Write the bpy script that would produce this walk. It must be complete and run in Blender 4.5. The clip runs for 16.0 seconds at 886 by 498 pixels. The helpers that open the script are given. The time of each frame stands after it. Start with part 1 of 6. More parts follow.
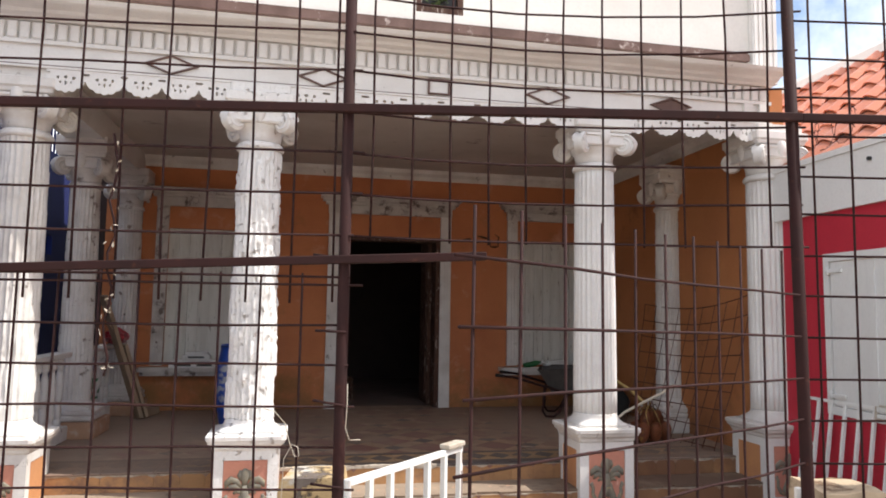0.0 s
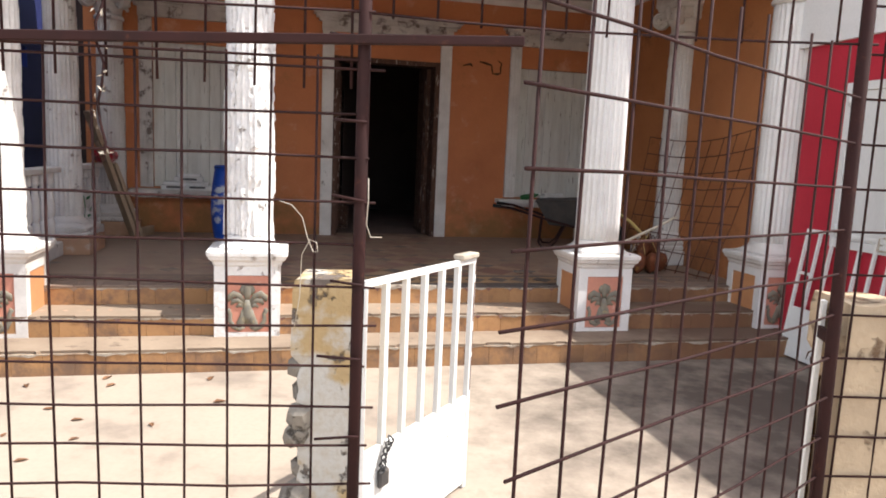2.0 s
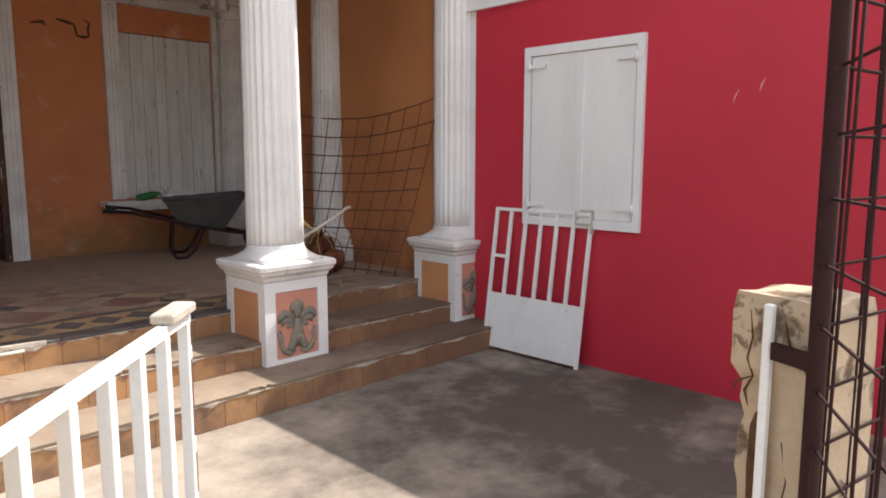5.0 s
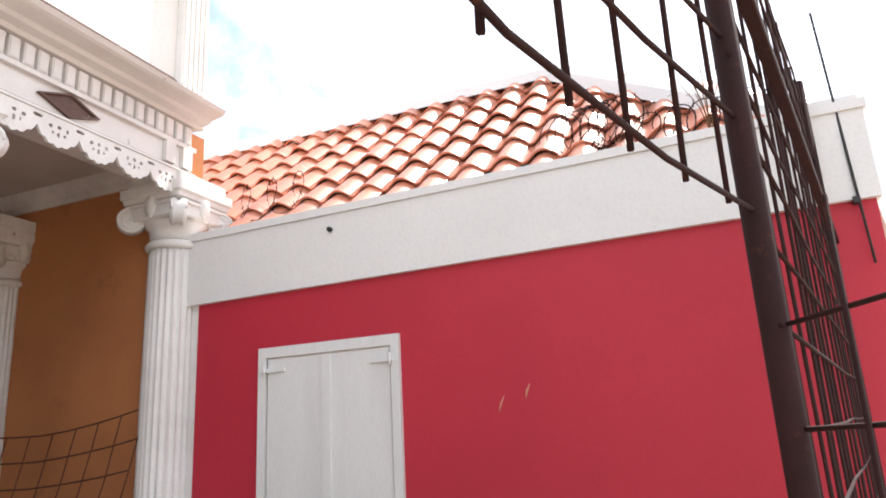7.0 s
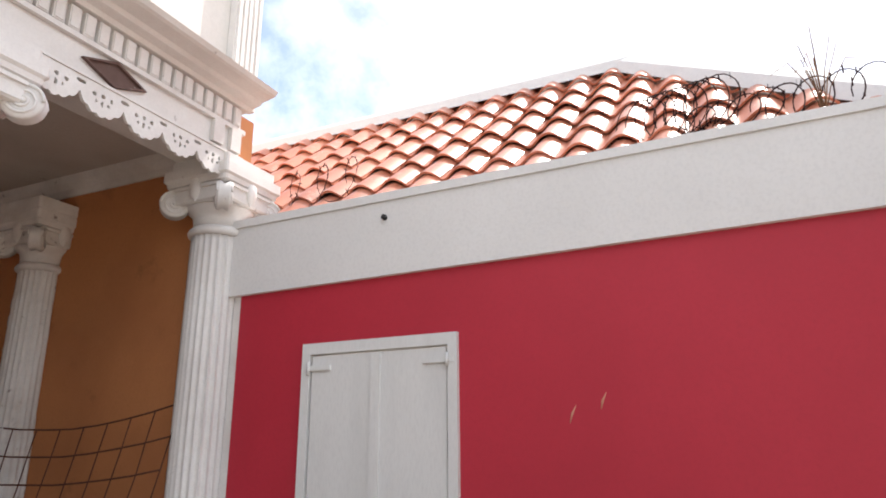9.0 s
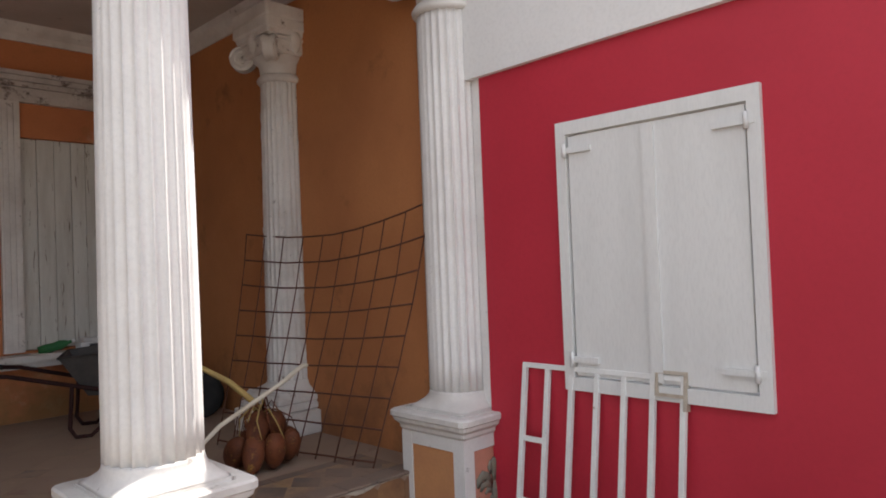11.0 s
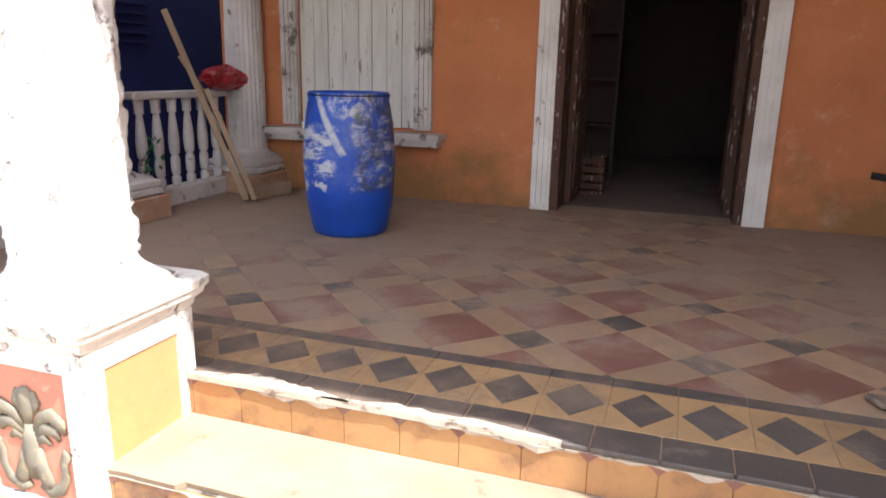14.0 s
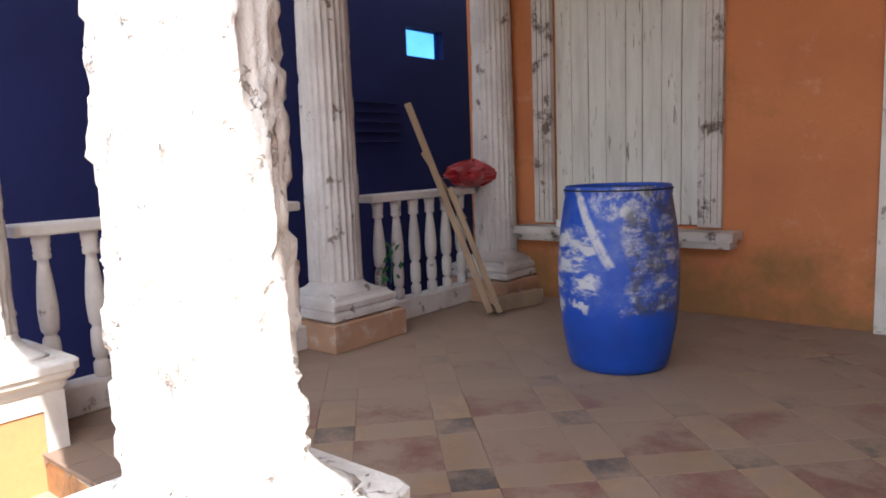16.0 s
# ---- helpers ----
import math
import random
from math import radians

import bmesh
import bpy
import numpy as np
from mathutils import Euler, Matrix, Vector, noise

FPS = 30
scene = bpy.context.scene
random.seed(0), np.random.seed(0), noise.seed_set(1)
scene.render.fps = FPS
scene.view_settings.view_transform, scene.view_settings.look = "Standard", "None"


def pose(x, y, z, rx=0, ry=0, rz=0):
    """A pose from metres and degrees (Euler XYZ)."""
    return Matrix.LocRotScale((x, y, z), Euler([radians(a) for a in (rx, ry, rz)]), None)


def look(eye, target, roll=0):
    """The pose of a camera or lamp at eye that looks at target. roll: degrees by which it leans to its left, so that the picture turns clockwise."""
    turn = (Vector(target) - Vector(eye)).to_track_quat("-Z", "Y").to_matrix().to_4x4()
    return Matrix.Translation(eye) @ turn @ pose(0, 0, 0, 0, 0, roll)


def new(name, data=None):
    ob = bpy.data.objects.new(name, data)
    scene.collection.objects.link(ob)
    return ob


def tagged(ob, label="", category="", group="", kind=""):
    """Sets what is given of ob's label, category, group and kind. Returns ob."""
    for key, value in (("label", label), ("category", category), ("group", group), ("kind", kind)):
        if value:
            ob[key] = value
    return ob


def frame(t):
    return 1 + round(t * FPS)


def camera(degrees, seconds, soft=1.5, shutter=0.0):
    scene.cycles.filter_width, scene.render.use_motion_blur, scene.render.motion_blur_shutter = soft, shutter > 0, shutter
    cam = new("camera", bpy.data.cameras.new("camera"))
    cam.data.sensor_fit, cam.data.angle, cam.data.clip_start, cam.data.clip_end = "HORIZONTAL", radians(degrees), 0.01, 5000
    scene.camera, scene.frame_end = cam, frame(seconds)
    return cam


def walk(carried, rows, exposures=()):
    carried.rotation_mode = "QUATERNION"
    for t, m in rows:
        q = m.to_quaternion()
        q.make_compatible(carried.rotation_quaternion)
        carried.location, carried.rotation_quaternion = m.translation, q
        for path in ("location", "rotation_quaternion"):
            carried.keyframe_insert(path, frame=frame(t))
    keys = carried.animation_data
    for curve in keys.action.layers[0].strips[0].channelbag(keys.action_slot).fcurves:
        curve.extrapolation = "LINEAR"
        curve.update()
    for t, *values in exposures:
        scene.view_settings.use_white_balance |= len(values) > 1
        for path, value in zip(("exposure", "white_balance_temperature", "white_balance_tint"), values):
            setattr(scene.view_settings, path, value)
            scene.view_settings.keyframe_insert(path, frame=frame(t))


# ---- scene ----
cam = camera(65.1, 16.0, 1.8)
PATH = [
    (0, (0.085, 0.013, 1.781), (0.484, 1.964, 1.965), 0.9),
    (0.5, (0.087, 0.02, 1.757), (0.462, 1.984, 1.813), 1.6),
    (1, (0.088, 0.006, 1.712), (0.469, 1.968, 1.654), 3.1),
    (1.5, (0.057, 0.065, 1.668), (0.446, 2.019, 1.489), 2.6),
    (2, (-0.003, 0.225, 1.62), (0.441, 2.156, 1.349), 2.5),
    (2.5, (-0.024, 0.38, 1.595), (0.517, 2.283, 1.306), 1.7),
    (3, (-0.063, 0.643, 1.589), (0.515, 2.539, 1.318), 2.3),
    (3.2, (-0.083, 0.742, 1.592), (0.52, 2.632, 1.322), 2.2),
    (5.3, (0.23, 1.944, 1.508), (1.781, 3.178, 1.238), 0.2),
    (5.5, (0.301, 2.044, 1.527), (1.933, 3.17, 1.272), 0.3),
    (6, (0.5, 2.199, 1.63), (2.301, 3.068, 1.691), -0.9),
    (6.5, (0.67, 2.294, 1.679), (2.44, 3.128, 2.089), -0.5),
    (7, (0.739, 2.332, 1.736), (2.533, 3.052, 2.252), -3.1),
    (7.5, (0.763, 2.353, 1.73), (2.616, 2.901, 2.247), -2.7),
    (8, (0.818, 2.434, 1.709), (2.682, 2.954, 2.215), -2.5),
    (8.2, (0.874, 2.469, 1.693), (2.719, 3.025, 2.23), -2.3),
    (10.3, (1.345, 2.9, 1.69), (2.872, 4.162, 1.961), -1.3),
    (10.5, (1.405, 2.941, 1.685), (2.906, 4.248, 1.883), -2.5),
    (11, (1.56, 3.08, 1.648), (2.972, 4.496, 1.691), -2.2),
    (11.5, (1.653, 3.211, 1.621), (2.847, 4.816, 1.596), 1.0),
    (12, (1.662, 3.392, 1.546), (2.464, 5.211, 1.323), 3.6),
    (12.5, (1.652, 3.577, 1.504), (2.133, 5.478, 1.111), 2.9),
    (13, (1.598, 3.765, 1.493), (1.673, 5.697, 0.982), 0.1),
    (13.5, (1.591, 4.025, 1.513), (1.276, 5.947, 1.057), 0.9),
    (14, (1.548, 4.216, 1.531), (0.928, 6.052, 1.033), 1.2),
    (14.5, (1.387, 4.444, 1.518), (0.492, 6.16, 1.014), 2.3),
    (15, (1.256, 4.639, 1.535), (0.21, 6.285, 1.091), -0.3),
    (15.5, (1.117, 4.887, 1.535), (-0.032, 6.485, 1.179), -0.3),
    (16, (1.021, 5.104, 1.536), (-0.241, 6.634, 1.285), -2.1),
]
EXPOSE = [(0, 0.9), (0.5, 1.1), (1, 1.2), (2.5, 1.25), (4, 1.22), (5.5, 1.22), (6, 1.42), (6.5, 1.42), (7.5, 1.25), (8, 1.15), (10.5, 1.08), (11.5, 1.25), (12.5, 1.45), (13.5, 1.95), (14, 2.1), (15.5, 2.05), (16, 2.05)]
walk(cam, [(t, look(eye, target, roll)) for t, eye, target, roll in PATH], EXPOSE)

# ---------------------------------------------------------------- world and sun
SUN = Vector((0.69, -0.2, 1.0)).normalized()
world = bpy.data.worlds.new("sky")
scene.world = world
world.use_nodes = True
wn = world.node_tree
sky = wn.nodes.new("ShaderNodeTexSky")
sky.sky_type, sky.sun_disc = "NISHITA", False
sky.sun_elevation = math.asin(SUN.z)
sky.sun_rotation = math.atan2(SUN.x, SUN.y)
sky.dust_density = 2.2
# thin broken cloud all over the sky
tc = wn.nodes.new("ShaderNodeTexCoord")
cl = wn.nodes.new("ShaderNodeTexNoise")
cl.inputs["Scale"].default_value, cl.inputs["Detail"].default_value, cl.inputs["Roughness"].default_value = 2.6, 7.0, 0.6
wn.links.new(tc.outputs["Generated"], cl.inputs["Vector"])
cr_ = wn.nodes.new("ShaderNodeMapRange")
cr_.inputs["From Min"].default_value, cr_.inputs["From Max"].default_value = 0.4, 0.63
wn.links.new(cl.outputs["Fac"], cr_.inputs["Value"])
cm = wn.nodes.new("ShaderNodeMix")
cm.data_type = "RGBA"
cm.inputs[7].default_value = (8.8, 8.9, 9.3, 1)
wn.links.new(cr_.outputs[0], cm.inputs[0])
wn.links.new(sky.outputs[0], cm.inputs[6])
wn.links.new(cm.outputs[2], wn.nodes["Background"].inputs[0])
wn.nodes["Background"].inputs[1].default_value = 0.115
sun = new("sun", bpy.data.lights.new("sun", "SUN"))
sun.data.energy, sun.data.angle, sun.data.color = 3.2, radians(0.5), (1.0, 0.955, 0.905)
sun.matrix_world = look(SUN * 40, (0, 0, 0))


# ---------------------------------------------------------------- materials
def shader(name, rough=0.8, metal=0.0, spec=0.3):
    m = bpy.data.materials.new(name)
    m.use_nodes = True
    b = m.node_tree.nodes["Principled BSDF"]
    b.inputs["Roughness"].default_value = rough
    b.inputs["Metallic"].default_value = metal
    b.inputs["Specular IOR Level"].default_value = spec
    return m, m.node_tree, b


def coords(nt, scale=(1, 1, 1), obj=False):
    mp = nt.nodes.new("ShaderNodeMapping")
    mp.inputs["Scale"].default_value = scale
    if obj:
        tc = nt.nodes.new("ShaderNodeTexCoord")
        nt.links.new(tc.outputs["Object"], mp.inputs[0])
    else:
        g = nt.nodes.new("ShaderNodeNewGeometry")
        nt.links.new(g.outputs["Position"], mp.inputs[0])
    return mp.outputs[0]


def noise_tex(nt, vec, scale, detail=5.0, rough=0.6):
    n = nt.nodes.new("ShaderNodeTexNoise")
    n.inputs["Scale"].default_value, n.inputs["Detail"].default_value = scale, detail
    n.inputs["Roughness"].default_value = rough
    nt.links.new(vec, n.inputs["Vector"])
    return n.outputs["Fac"]


def ramp(nt, fac, a, b):
    r = nt.nodes.new("ShaderNodeMapRange")
    r.inputs["From Min"].default_value, r.inputs["From Max"].default_value = a, b
    nt.links.new(fac, r.inputs["Value"])
    return r.outputs[0]


def maths(nt, op, a, b):
    n = nt.nodes.new("ShaderNodeMath")
    n.operation = op
    for i, v in enumerate((a, b)):
        if isinstance(v, (int, float)):
            n.inputs[i].default_value = v
        else:
            nt.links.new(v, n.inputs[i])
    return n.outputs[0]


def mix(nt, fac, a, b):
    n = nt.nodes.new("ShaderNodeMix")
    n.data_type = "RGBA"
    for i, v in ((0, fac), (6, a), (7, b)):
        if isinstance(v, (int, float)):
            n.inputs[i].default_value = v
        elif isinstance(v, tuple):
            n.inputs[i].default_value = (*v, 1)
        else:
            nt.links.new(v, n.inputs[i])
    return n.outputs[2]


def bump(nt, b, height, strength, dist=0.01):
    n = nt.nodes.new("ShaderNodeBump")
    n.inputs["Strength"].default_value, n.inputs["Distance"].default_value = strength, dist
    nt.links.new(height, n.inputs["Height"])
    nt.links.new(n.outputs[0], b.inputs["Normal"])


def surface(name, base, second, third=None, s1=3.0, s2=40.0, lo=0.42, hi=0.7, lo3=0.56, hi3=0.62, s3=5.0,
            rough=0.8, metal=0.0, spec=0.3, bumps=0.25, dist=0.006, stretch=(1, 1, 1), obj=False, vary=0.0):
    """Base colour clouded by a second one at a large scale and grained at a fine one; third: a flaking or stained colour in patches."""
    m, nt, b = shader(name, rough, metal, spec)
    v = coords(nt, stretch, obj)
    big, fine = noise_tex(nt, v, s1), noise_tex(nt, v, s2, 3.0)
    col = mix(nt, ramp(nt, big, lo, hi), base, second)
    dark = tuple(c * 0.78 for c in base)
    col = mix(nt, maths(nt, "MULTIPLY", ramp(nt, fine, 0.45, 0.75), 0.35), col, dark)
    height = fine
    if third:
        p = noise_tex(nt, v, s3, 8.0, 0.68)
        mask = ramp(nt, p, lo3, hi3)
        col = mix(nt, mask, col, third)
        height = maths(nt, "SUBTRACT", maths(nt, "MULTIPLY", fine, 0.35), mask)
    if vary:
        oi = nt.nodes.new("ShaderNodeObjectInfo")
        hs = nt.nodes.new("ShaderNodeHueSaturation")
        nt.links.new(maths(nt, "ADD", maths(nt, "MULTIPLY", oi.outputs["Random"], vary), 1.0 - vary / 2), hs.inputs["Value"])
        nt.links.new(col, hs.inputs["Color"])
        col = hs.outputs[0]
    nt.links.new(col, b.inputs["Base Color"])
    bump(nt, b, height, bumps, dist)
    return m


M = {
    "white": surface("white_paint", (0.76, 0.74, 0.71), (0.66, 0.63, 0.6), (0.42, 0.39, 0.36), s1=2.5, s2=60, lo3=0.66, hi3=0.7, s3=7, rough=0.7),
    "white_worn": surface("worn_white_paint", (0.72, 0.69, 0.65), (0.56, 0.52, 0.48), (0.3, 0.26, 0.23), s1=3, s2=50, lo3=0.63, hi3=0.68, s3=9, rough=0.8, bumps=0.5),
    "white_peel": surface("peeling_white_paint", (0.8, 0.78, 0.75), (0.74, 0.71, 0.68), (0.6, 0.53, 0.48), s1=4, s2=40, lo3=0.6, hi3=0.63, s3=14, rough=0.75, bumps=1.0, dist=0.02),
    "white_dirt_and_shade": surface("dirt_and_shade_white_plaster", (0.64, 0.61, 0.58), (0.51, 0.475, 0.45), (0.24, 0.19, 0.165), s1=4, s2=45, lo3=0.6, hi3=0.66, s3=7, rough=0.85, bumps=0.7, dist=0.012),
    "white_stained": surface("stained_white_moulding", (0.58, 0.54, 0.5), (0.42, 0.38, 0.345), (0.17, 0.13, 0.11), s1=4, s2=45, lo3=0.56, hi3=0.64, s3=6, rough=0.85, bumps=0.7, dist=0.012),
    "board": surface("weathered_white_boards", (0.62, 0.61, 0.56), (0.5, 0.48, 0.43), (0.2, 0.16, 0.12), s1=2, s2=30, lo3=0.62, hi3=0.66, s3=6, rough=0.75, stretch=(6, 6, 0.7), bumps=0.5),
    "shutter": surface("clean_white_shutter_paint", (0.72, 0.72, 0.7), (0.66, 0.66, 0.64), s1=1.5, s2=25, rough=0.5, bumps=0.1, stretch=(4, 4, 1)),
    "upper": surface("upper_wall_white", (0.78, 0.75, 0.7), (0.7, 0.67, 0.62), (0.55, 0.5, 0.45), s1=1.2, s2=40, lo3=0.66, hi3=0.74, s3=3),
    "band": surface("smooth_white_wall_paint", (0.75, 0.74, 0.72), (0.7, 0.69, 0.67), s1=0.9, s2=50, rough=0.7, bumps=0.15),
    "orange": surface("orange_stucco", (0.53, 0.2, 0.085), (0.44, 0.155, 0.07), (0.6, 0.33, 0.21), s1=1.6, s2=60, lo3=0.58, hi3=0.74, s3=2.6, rough=0.9),
    "ochre": surface("ochre_stucco", (0.5, 0.208, 0.082), (0.41, 0.162, 0.066), (0.25, 0.11, 0.05), s1=1.1, s2=60, lo3=0.6, hi3=0.75, s3=1.8, rough=0.9),
    "red": surface("crimson_wall_paint", (0.49, 0.027, 0.049), (0.41, 0.021, 0.039), (0.52, 0.07, 0.085), s3=3.5, lo3=0.71, hi3=0.78, s1=0.8, s2=45, lo=0.4, hi=0.75, rough=0.55, spec=0.35, bumps=0.12),
    "navy": surface("navy_wall_paint", (0.016, 0.022, 0.11), (0.012, 0.017, 0.085), s1=1.2, s2=30, rough=0.8, bumps=0.15),
    "ceiling": surface("dusty_ceiling_plaster", (0.55, 0.5, 0.46), (0.45, 0.4, 0.36), (0.2, 0.15, 0.125), s1=1.3, s2=40, lo3=0.61, hi3=0.74, s3=3),
    "concrete": surface("swept_concrete", (0.405, 0.335, 0.265), (0.335, 0.275, 0.218), (0.225, 0.185, 0.152), s1=1.3, s2=35, lo3=0.53, hi3=0.72, s3=1.3, rough=0.92, bumps=0.35),
    "tread": surface("dusty_tread_cement", (0.33, 0.255, 0.185), (0.24, 0.178, 0.13), (0.14, 0.1, 0.075), s1=2.2, s2=40, lo3=0.6, hi3=0.7, s3=4, rough=0.85),
    "pillar_tan": surface("cracked_tan_plaster", (0.48, 0.37, 0.25), (0.37, 0.28, 0.19), (0.2, 0.12, 0.07), s1=3.5, s2=40, lo3=0.57, hi3=0.64, s3=5.0, rough=0.9, bumps=0.8, dist=0.02),
    "gouge": surface("rusty_gouge", (0.1, 0.05, 0.02), (0.06, 0.03, 0.015), s1=20, s2=60, rough=0.95),
    "lip": surface("crumbled_mortar_and_sunlit_edge", (0.52, 0.46, 0.38), (0.4, 0.33, 0.26), (0.2, 0.15, 0.12), s1=12, s2=60, lo3=0.55, hi3=0.65, s3=20, rough=0.9, bumps=0.6),
    "riser": surface("ochre_riser_tile", (0.41, 0.225, 0.1), (0.33, 0.17, 0.08), (0.2, 0.115, 0.075), s1=2.5, s2=40, lo3=0.52, hi3=0.7, s3=5, rough=0.6, vary=0.25),
    "pink": surface("salmon_panel_plaster", (0.58, 0.26, 0.18), (0.5, 0.22, 0.16), (0.66, 0.4, 0.3), s1=4, s2=50, lo3=0.62, hi3=0.7, s3=8),
    "dusty_orange": surface("dusty_orange_plaster", (0.46, 0.28, 0.18), (0.38, 0.23, 0.15), (0.5, 0.42, 0.35), s1=4, s2=50, lo3=0.55, hi3=0.7, s3=6, rough=0.9),
    "panel": surface("orange_panel_plaster", (0.56, 0.27, 0.12), (0.5, 0.23, 0.11), s1=4, s2=50),
    "leaf_relief": surface("grey_green_relief", (0.2, 0.185, 0.15), (0.26, 0.225, 0.16), (0.34, 0.29, 0.17), s1=14, s2=60, lo3=0.58, hi3=0.64, s3=20),
    "terracotta": surface("terracotta_roof_tile", (0.6, 0.22, 0.125), (0.5, 0.165, 0.095), (0.66, 0.36, 0.26), s1=3, s2=40, lo3=0.58, hi3=0.72, s3=6, rough=0.38, spec=0.5, vary=0.3),
    "rust": surface("rusted_steel", (0.034, 0.013, 0.012), (0.024, 0.011, 0.0105), (0.07, 0.025, 0.016), s1=8, s2=120, lo3=0.6, hi3=0.7, s3=30, rough=0.8, spec=0.18),
    "rust_red": surface("red_oxide_rebar", (0.12, 0.046, 0.027), (0.075, 0.03, 0.019), s1=8, s2=120, rough=0.8),
    "gate_paint": surface("white_gate_enamel", (0.76, 0.76, 0.73), (0.7, 0.69, 0.66), (0.3, 0.16, 0.09), s1=5, s2=60, lo3=0.66, hi3=0.69, s3=14, rough=0.45),
    "pillar": surface("crumbling_yellow_plaster", (0.46, 0.33, 0.17), (0.53, 0.5, 0.45), (0.15, 0.12, 0.1), s1=3.2, s2=40, lo=0.46, hi=0.54, lo3=0.55, hi3=0.59, s3=5.5, rough=0.9, bumps=0.8, dist=0.02),
    "rubble": surface("grey_rubble_cement", (0.27, 0.24, 0.2), (0.17, 0.145, 0.12), (0.09, 0.075, 0.06), s1=5, s2=40, lo3=0.58, hi3=0.64, s3=8, rough=0.95, bumps=0.8, dist=0.02),
    "brown": surface("dark_brown_wood", (0.09, 0.045, 0.03), (0.06, 0.03, 0.022), (0.36, 0.3, 0.26), s1=6, s2=40, lo3=0.58, hi3=0.62, s3=9, stretch=(4, 4, 0.8), bumps=0.5),
    "brown_strip": surface("brown_ledge_board", (0.16, 0.1, 0.085), (0.1, 0.06, 0.05), (0.4, 0.33, 0.3), s1=5, s2=40, lo3=0.6, hi3=0.66, s3=8),
    "plank": surface("raw_timber", (0.34, 0.25, 0.17), (0.26, 0.18, 0.12), (0.16, 0.1, 0.07), s1=4, s2=40, lo3=0.6, hi3=0.68, s3=6, stretch=(3, 3, 0.6)),
    "maroon": surface("maroon_cement_tile", (0.2, 0.08, 0.065), (0.17, 0.07, 0.06), s1=5, s2=40, rough=0.5, vary=0.3),
    "slate": surface("slate_cement_tile", (0.075, 0.07, 0.07), (0.06, 0.058, 0.06), s1=5, s2=40, rough=0.5, vary=0.3),
    "yellow": surface("ochre_cement_tile", (0.345, 0.225, 0.135), (0.3, 0.19, 0.12), s1=5, s2=40, rough=0.5, vary=0.2),
    "slate_edge": surface("dark_slate_nosing", (0.06, 0.056, 0.058), (0.085, 0.078, 0.075), (0.2, 0.165, 0.13), s1=4, s2=40, lo3=0.6, hi3=0.72, s3=7, rough=0.55, vary=0.3),
    "ochre_edge": surface("ochre_border_tile", (0.4, 0.25, 0.12), (0.34, 0.21, 0.11), (0.29, 0.22, 0.16), s1=4, s2=40, lo3=0.58, hi3=0.72, s3=5, rough=0.5, vary=0.2),
    # room colours are darkened to carry the shade indoors
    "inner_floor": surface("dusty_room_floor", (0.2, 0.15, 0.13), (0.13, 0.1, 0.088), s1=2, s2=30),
    "interior": surface("shade_toned_room_plaster", (0.055, 0.038, 0.036), (0.04, 0.028, 0.027), s1=2, s2=30),
    "black_rubber": surface("black_rubber", (0.02, 0.02, 0.02), (0.03, 0.028, 0.026), s1=8, s2=60),
    "barrow": surface("dusty_grey_steel_tray", (0.06, 0.056, 0.055), (0.1, 0.09, 0.08), (0.16, 0.13, 0.1), s1=5, s2=60, lo3=0.62, hi3=0.72, s3=6, rough=0.6, metal=0.2),
    "coco": surface("coconut_husk", (0.16, 0.05, 0.02), (0.075, 0.024, 0.014), (0.33, 0.17, 0.035), s1=14, s2=90, lo3=0.58, hi3=0.68, s3=16, rough=0.7, vary=0.5, obj=True),
    "tie_wire": surface("pale_tie_wire", (0.5, 0.44, 0.36), (0.35, 0.29, 0.22), s1=20, s2=60, rough=0.6),
    "dry_leaf": surface("dry_leaf_brown", (0.2, 0.1, 0.05), (0.1, 0.05, 0.03), s1=20, s2=90, vary=0.5),
    "stalk": surface("dry_palm_stalk", (0.5, 0.36, 0.13), (0.36, 0.25, 0.1), s1=10, s2=60),
    "stick": surface("whitewashed_stick", (0.68, 0.62, 0.5), (0.5, 0.43, 0.32), s1=10, s2=60),
    "bag": surface("red_plastic_bag", (0.36, 0.02, 0.03), (0.28, 0.015, 0.025), (0.6, 0.3, 0.3), s1=12, s2=30, lo3=0.66, hi3=0.7, s3=14, rough=0.3, spec=0.5),
    "green": surface("green_plastic", (0.03, 0.16, 0.05), (0.02, 0.1, 0.03), s1=12, s2=40, rough=0.4),
    "styro": surface("white_box_card", (0.72, 0.72, 0.7), (0.6, 0.58, 0.55), s1=10, s2=50),
    "grey_build": surface("distant_pale_wall", (0.62, 0.6, 0.56), (0.54, 0.52, 0.48), s1=0.5, s2=6),
    "dark_metal": surface("dark_lamp_metal", (0.03, 0.03, 0.032), (0.04, 0.04, 0.04), s1=5, s2=50, rough=0.5),
    "leaves": surface("dusty_foliage", (0.06, 0.09, 0.03), (0.1, 0.13, 0.05), s1=3, s2=20, obj=True),
    "sign_red": surface("sign_red_paint", (0.5, 0.04, 0.05), (0.45, 0.04, 0.05), s1=3, s2=30),
}


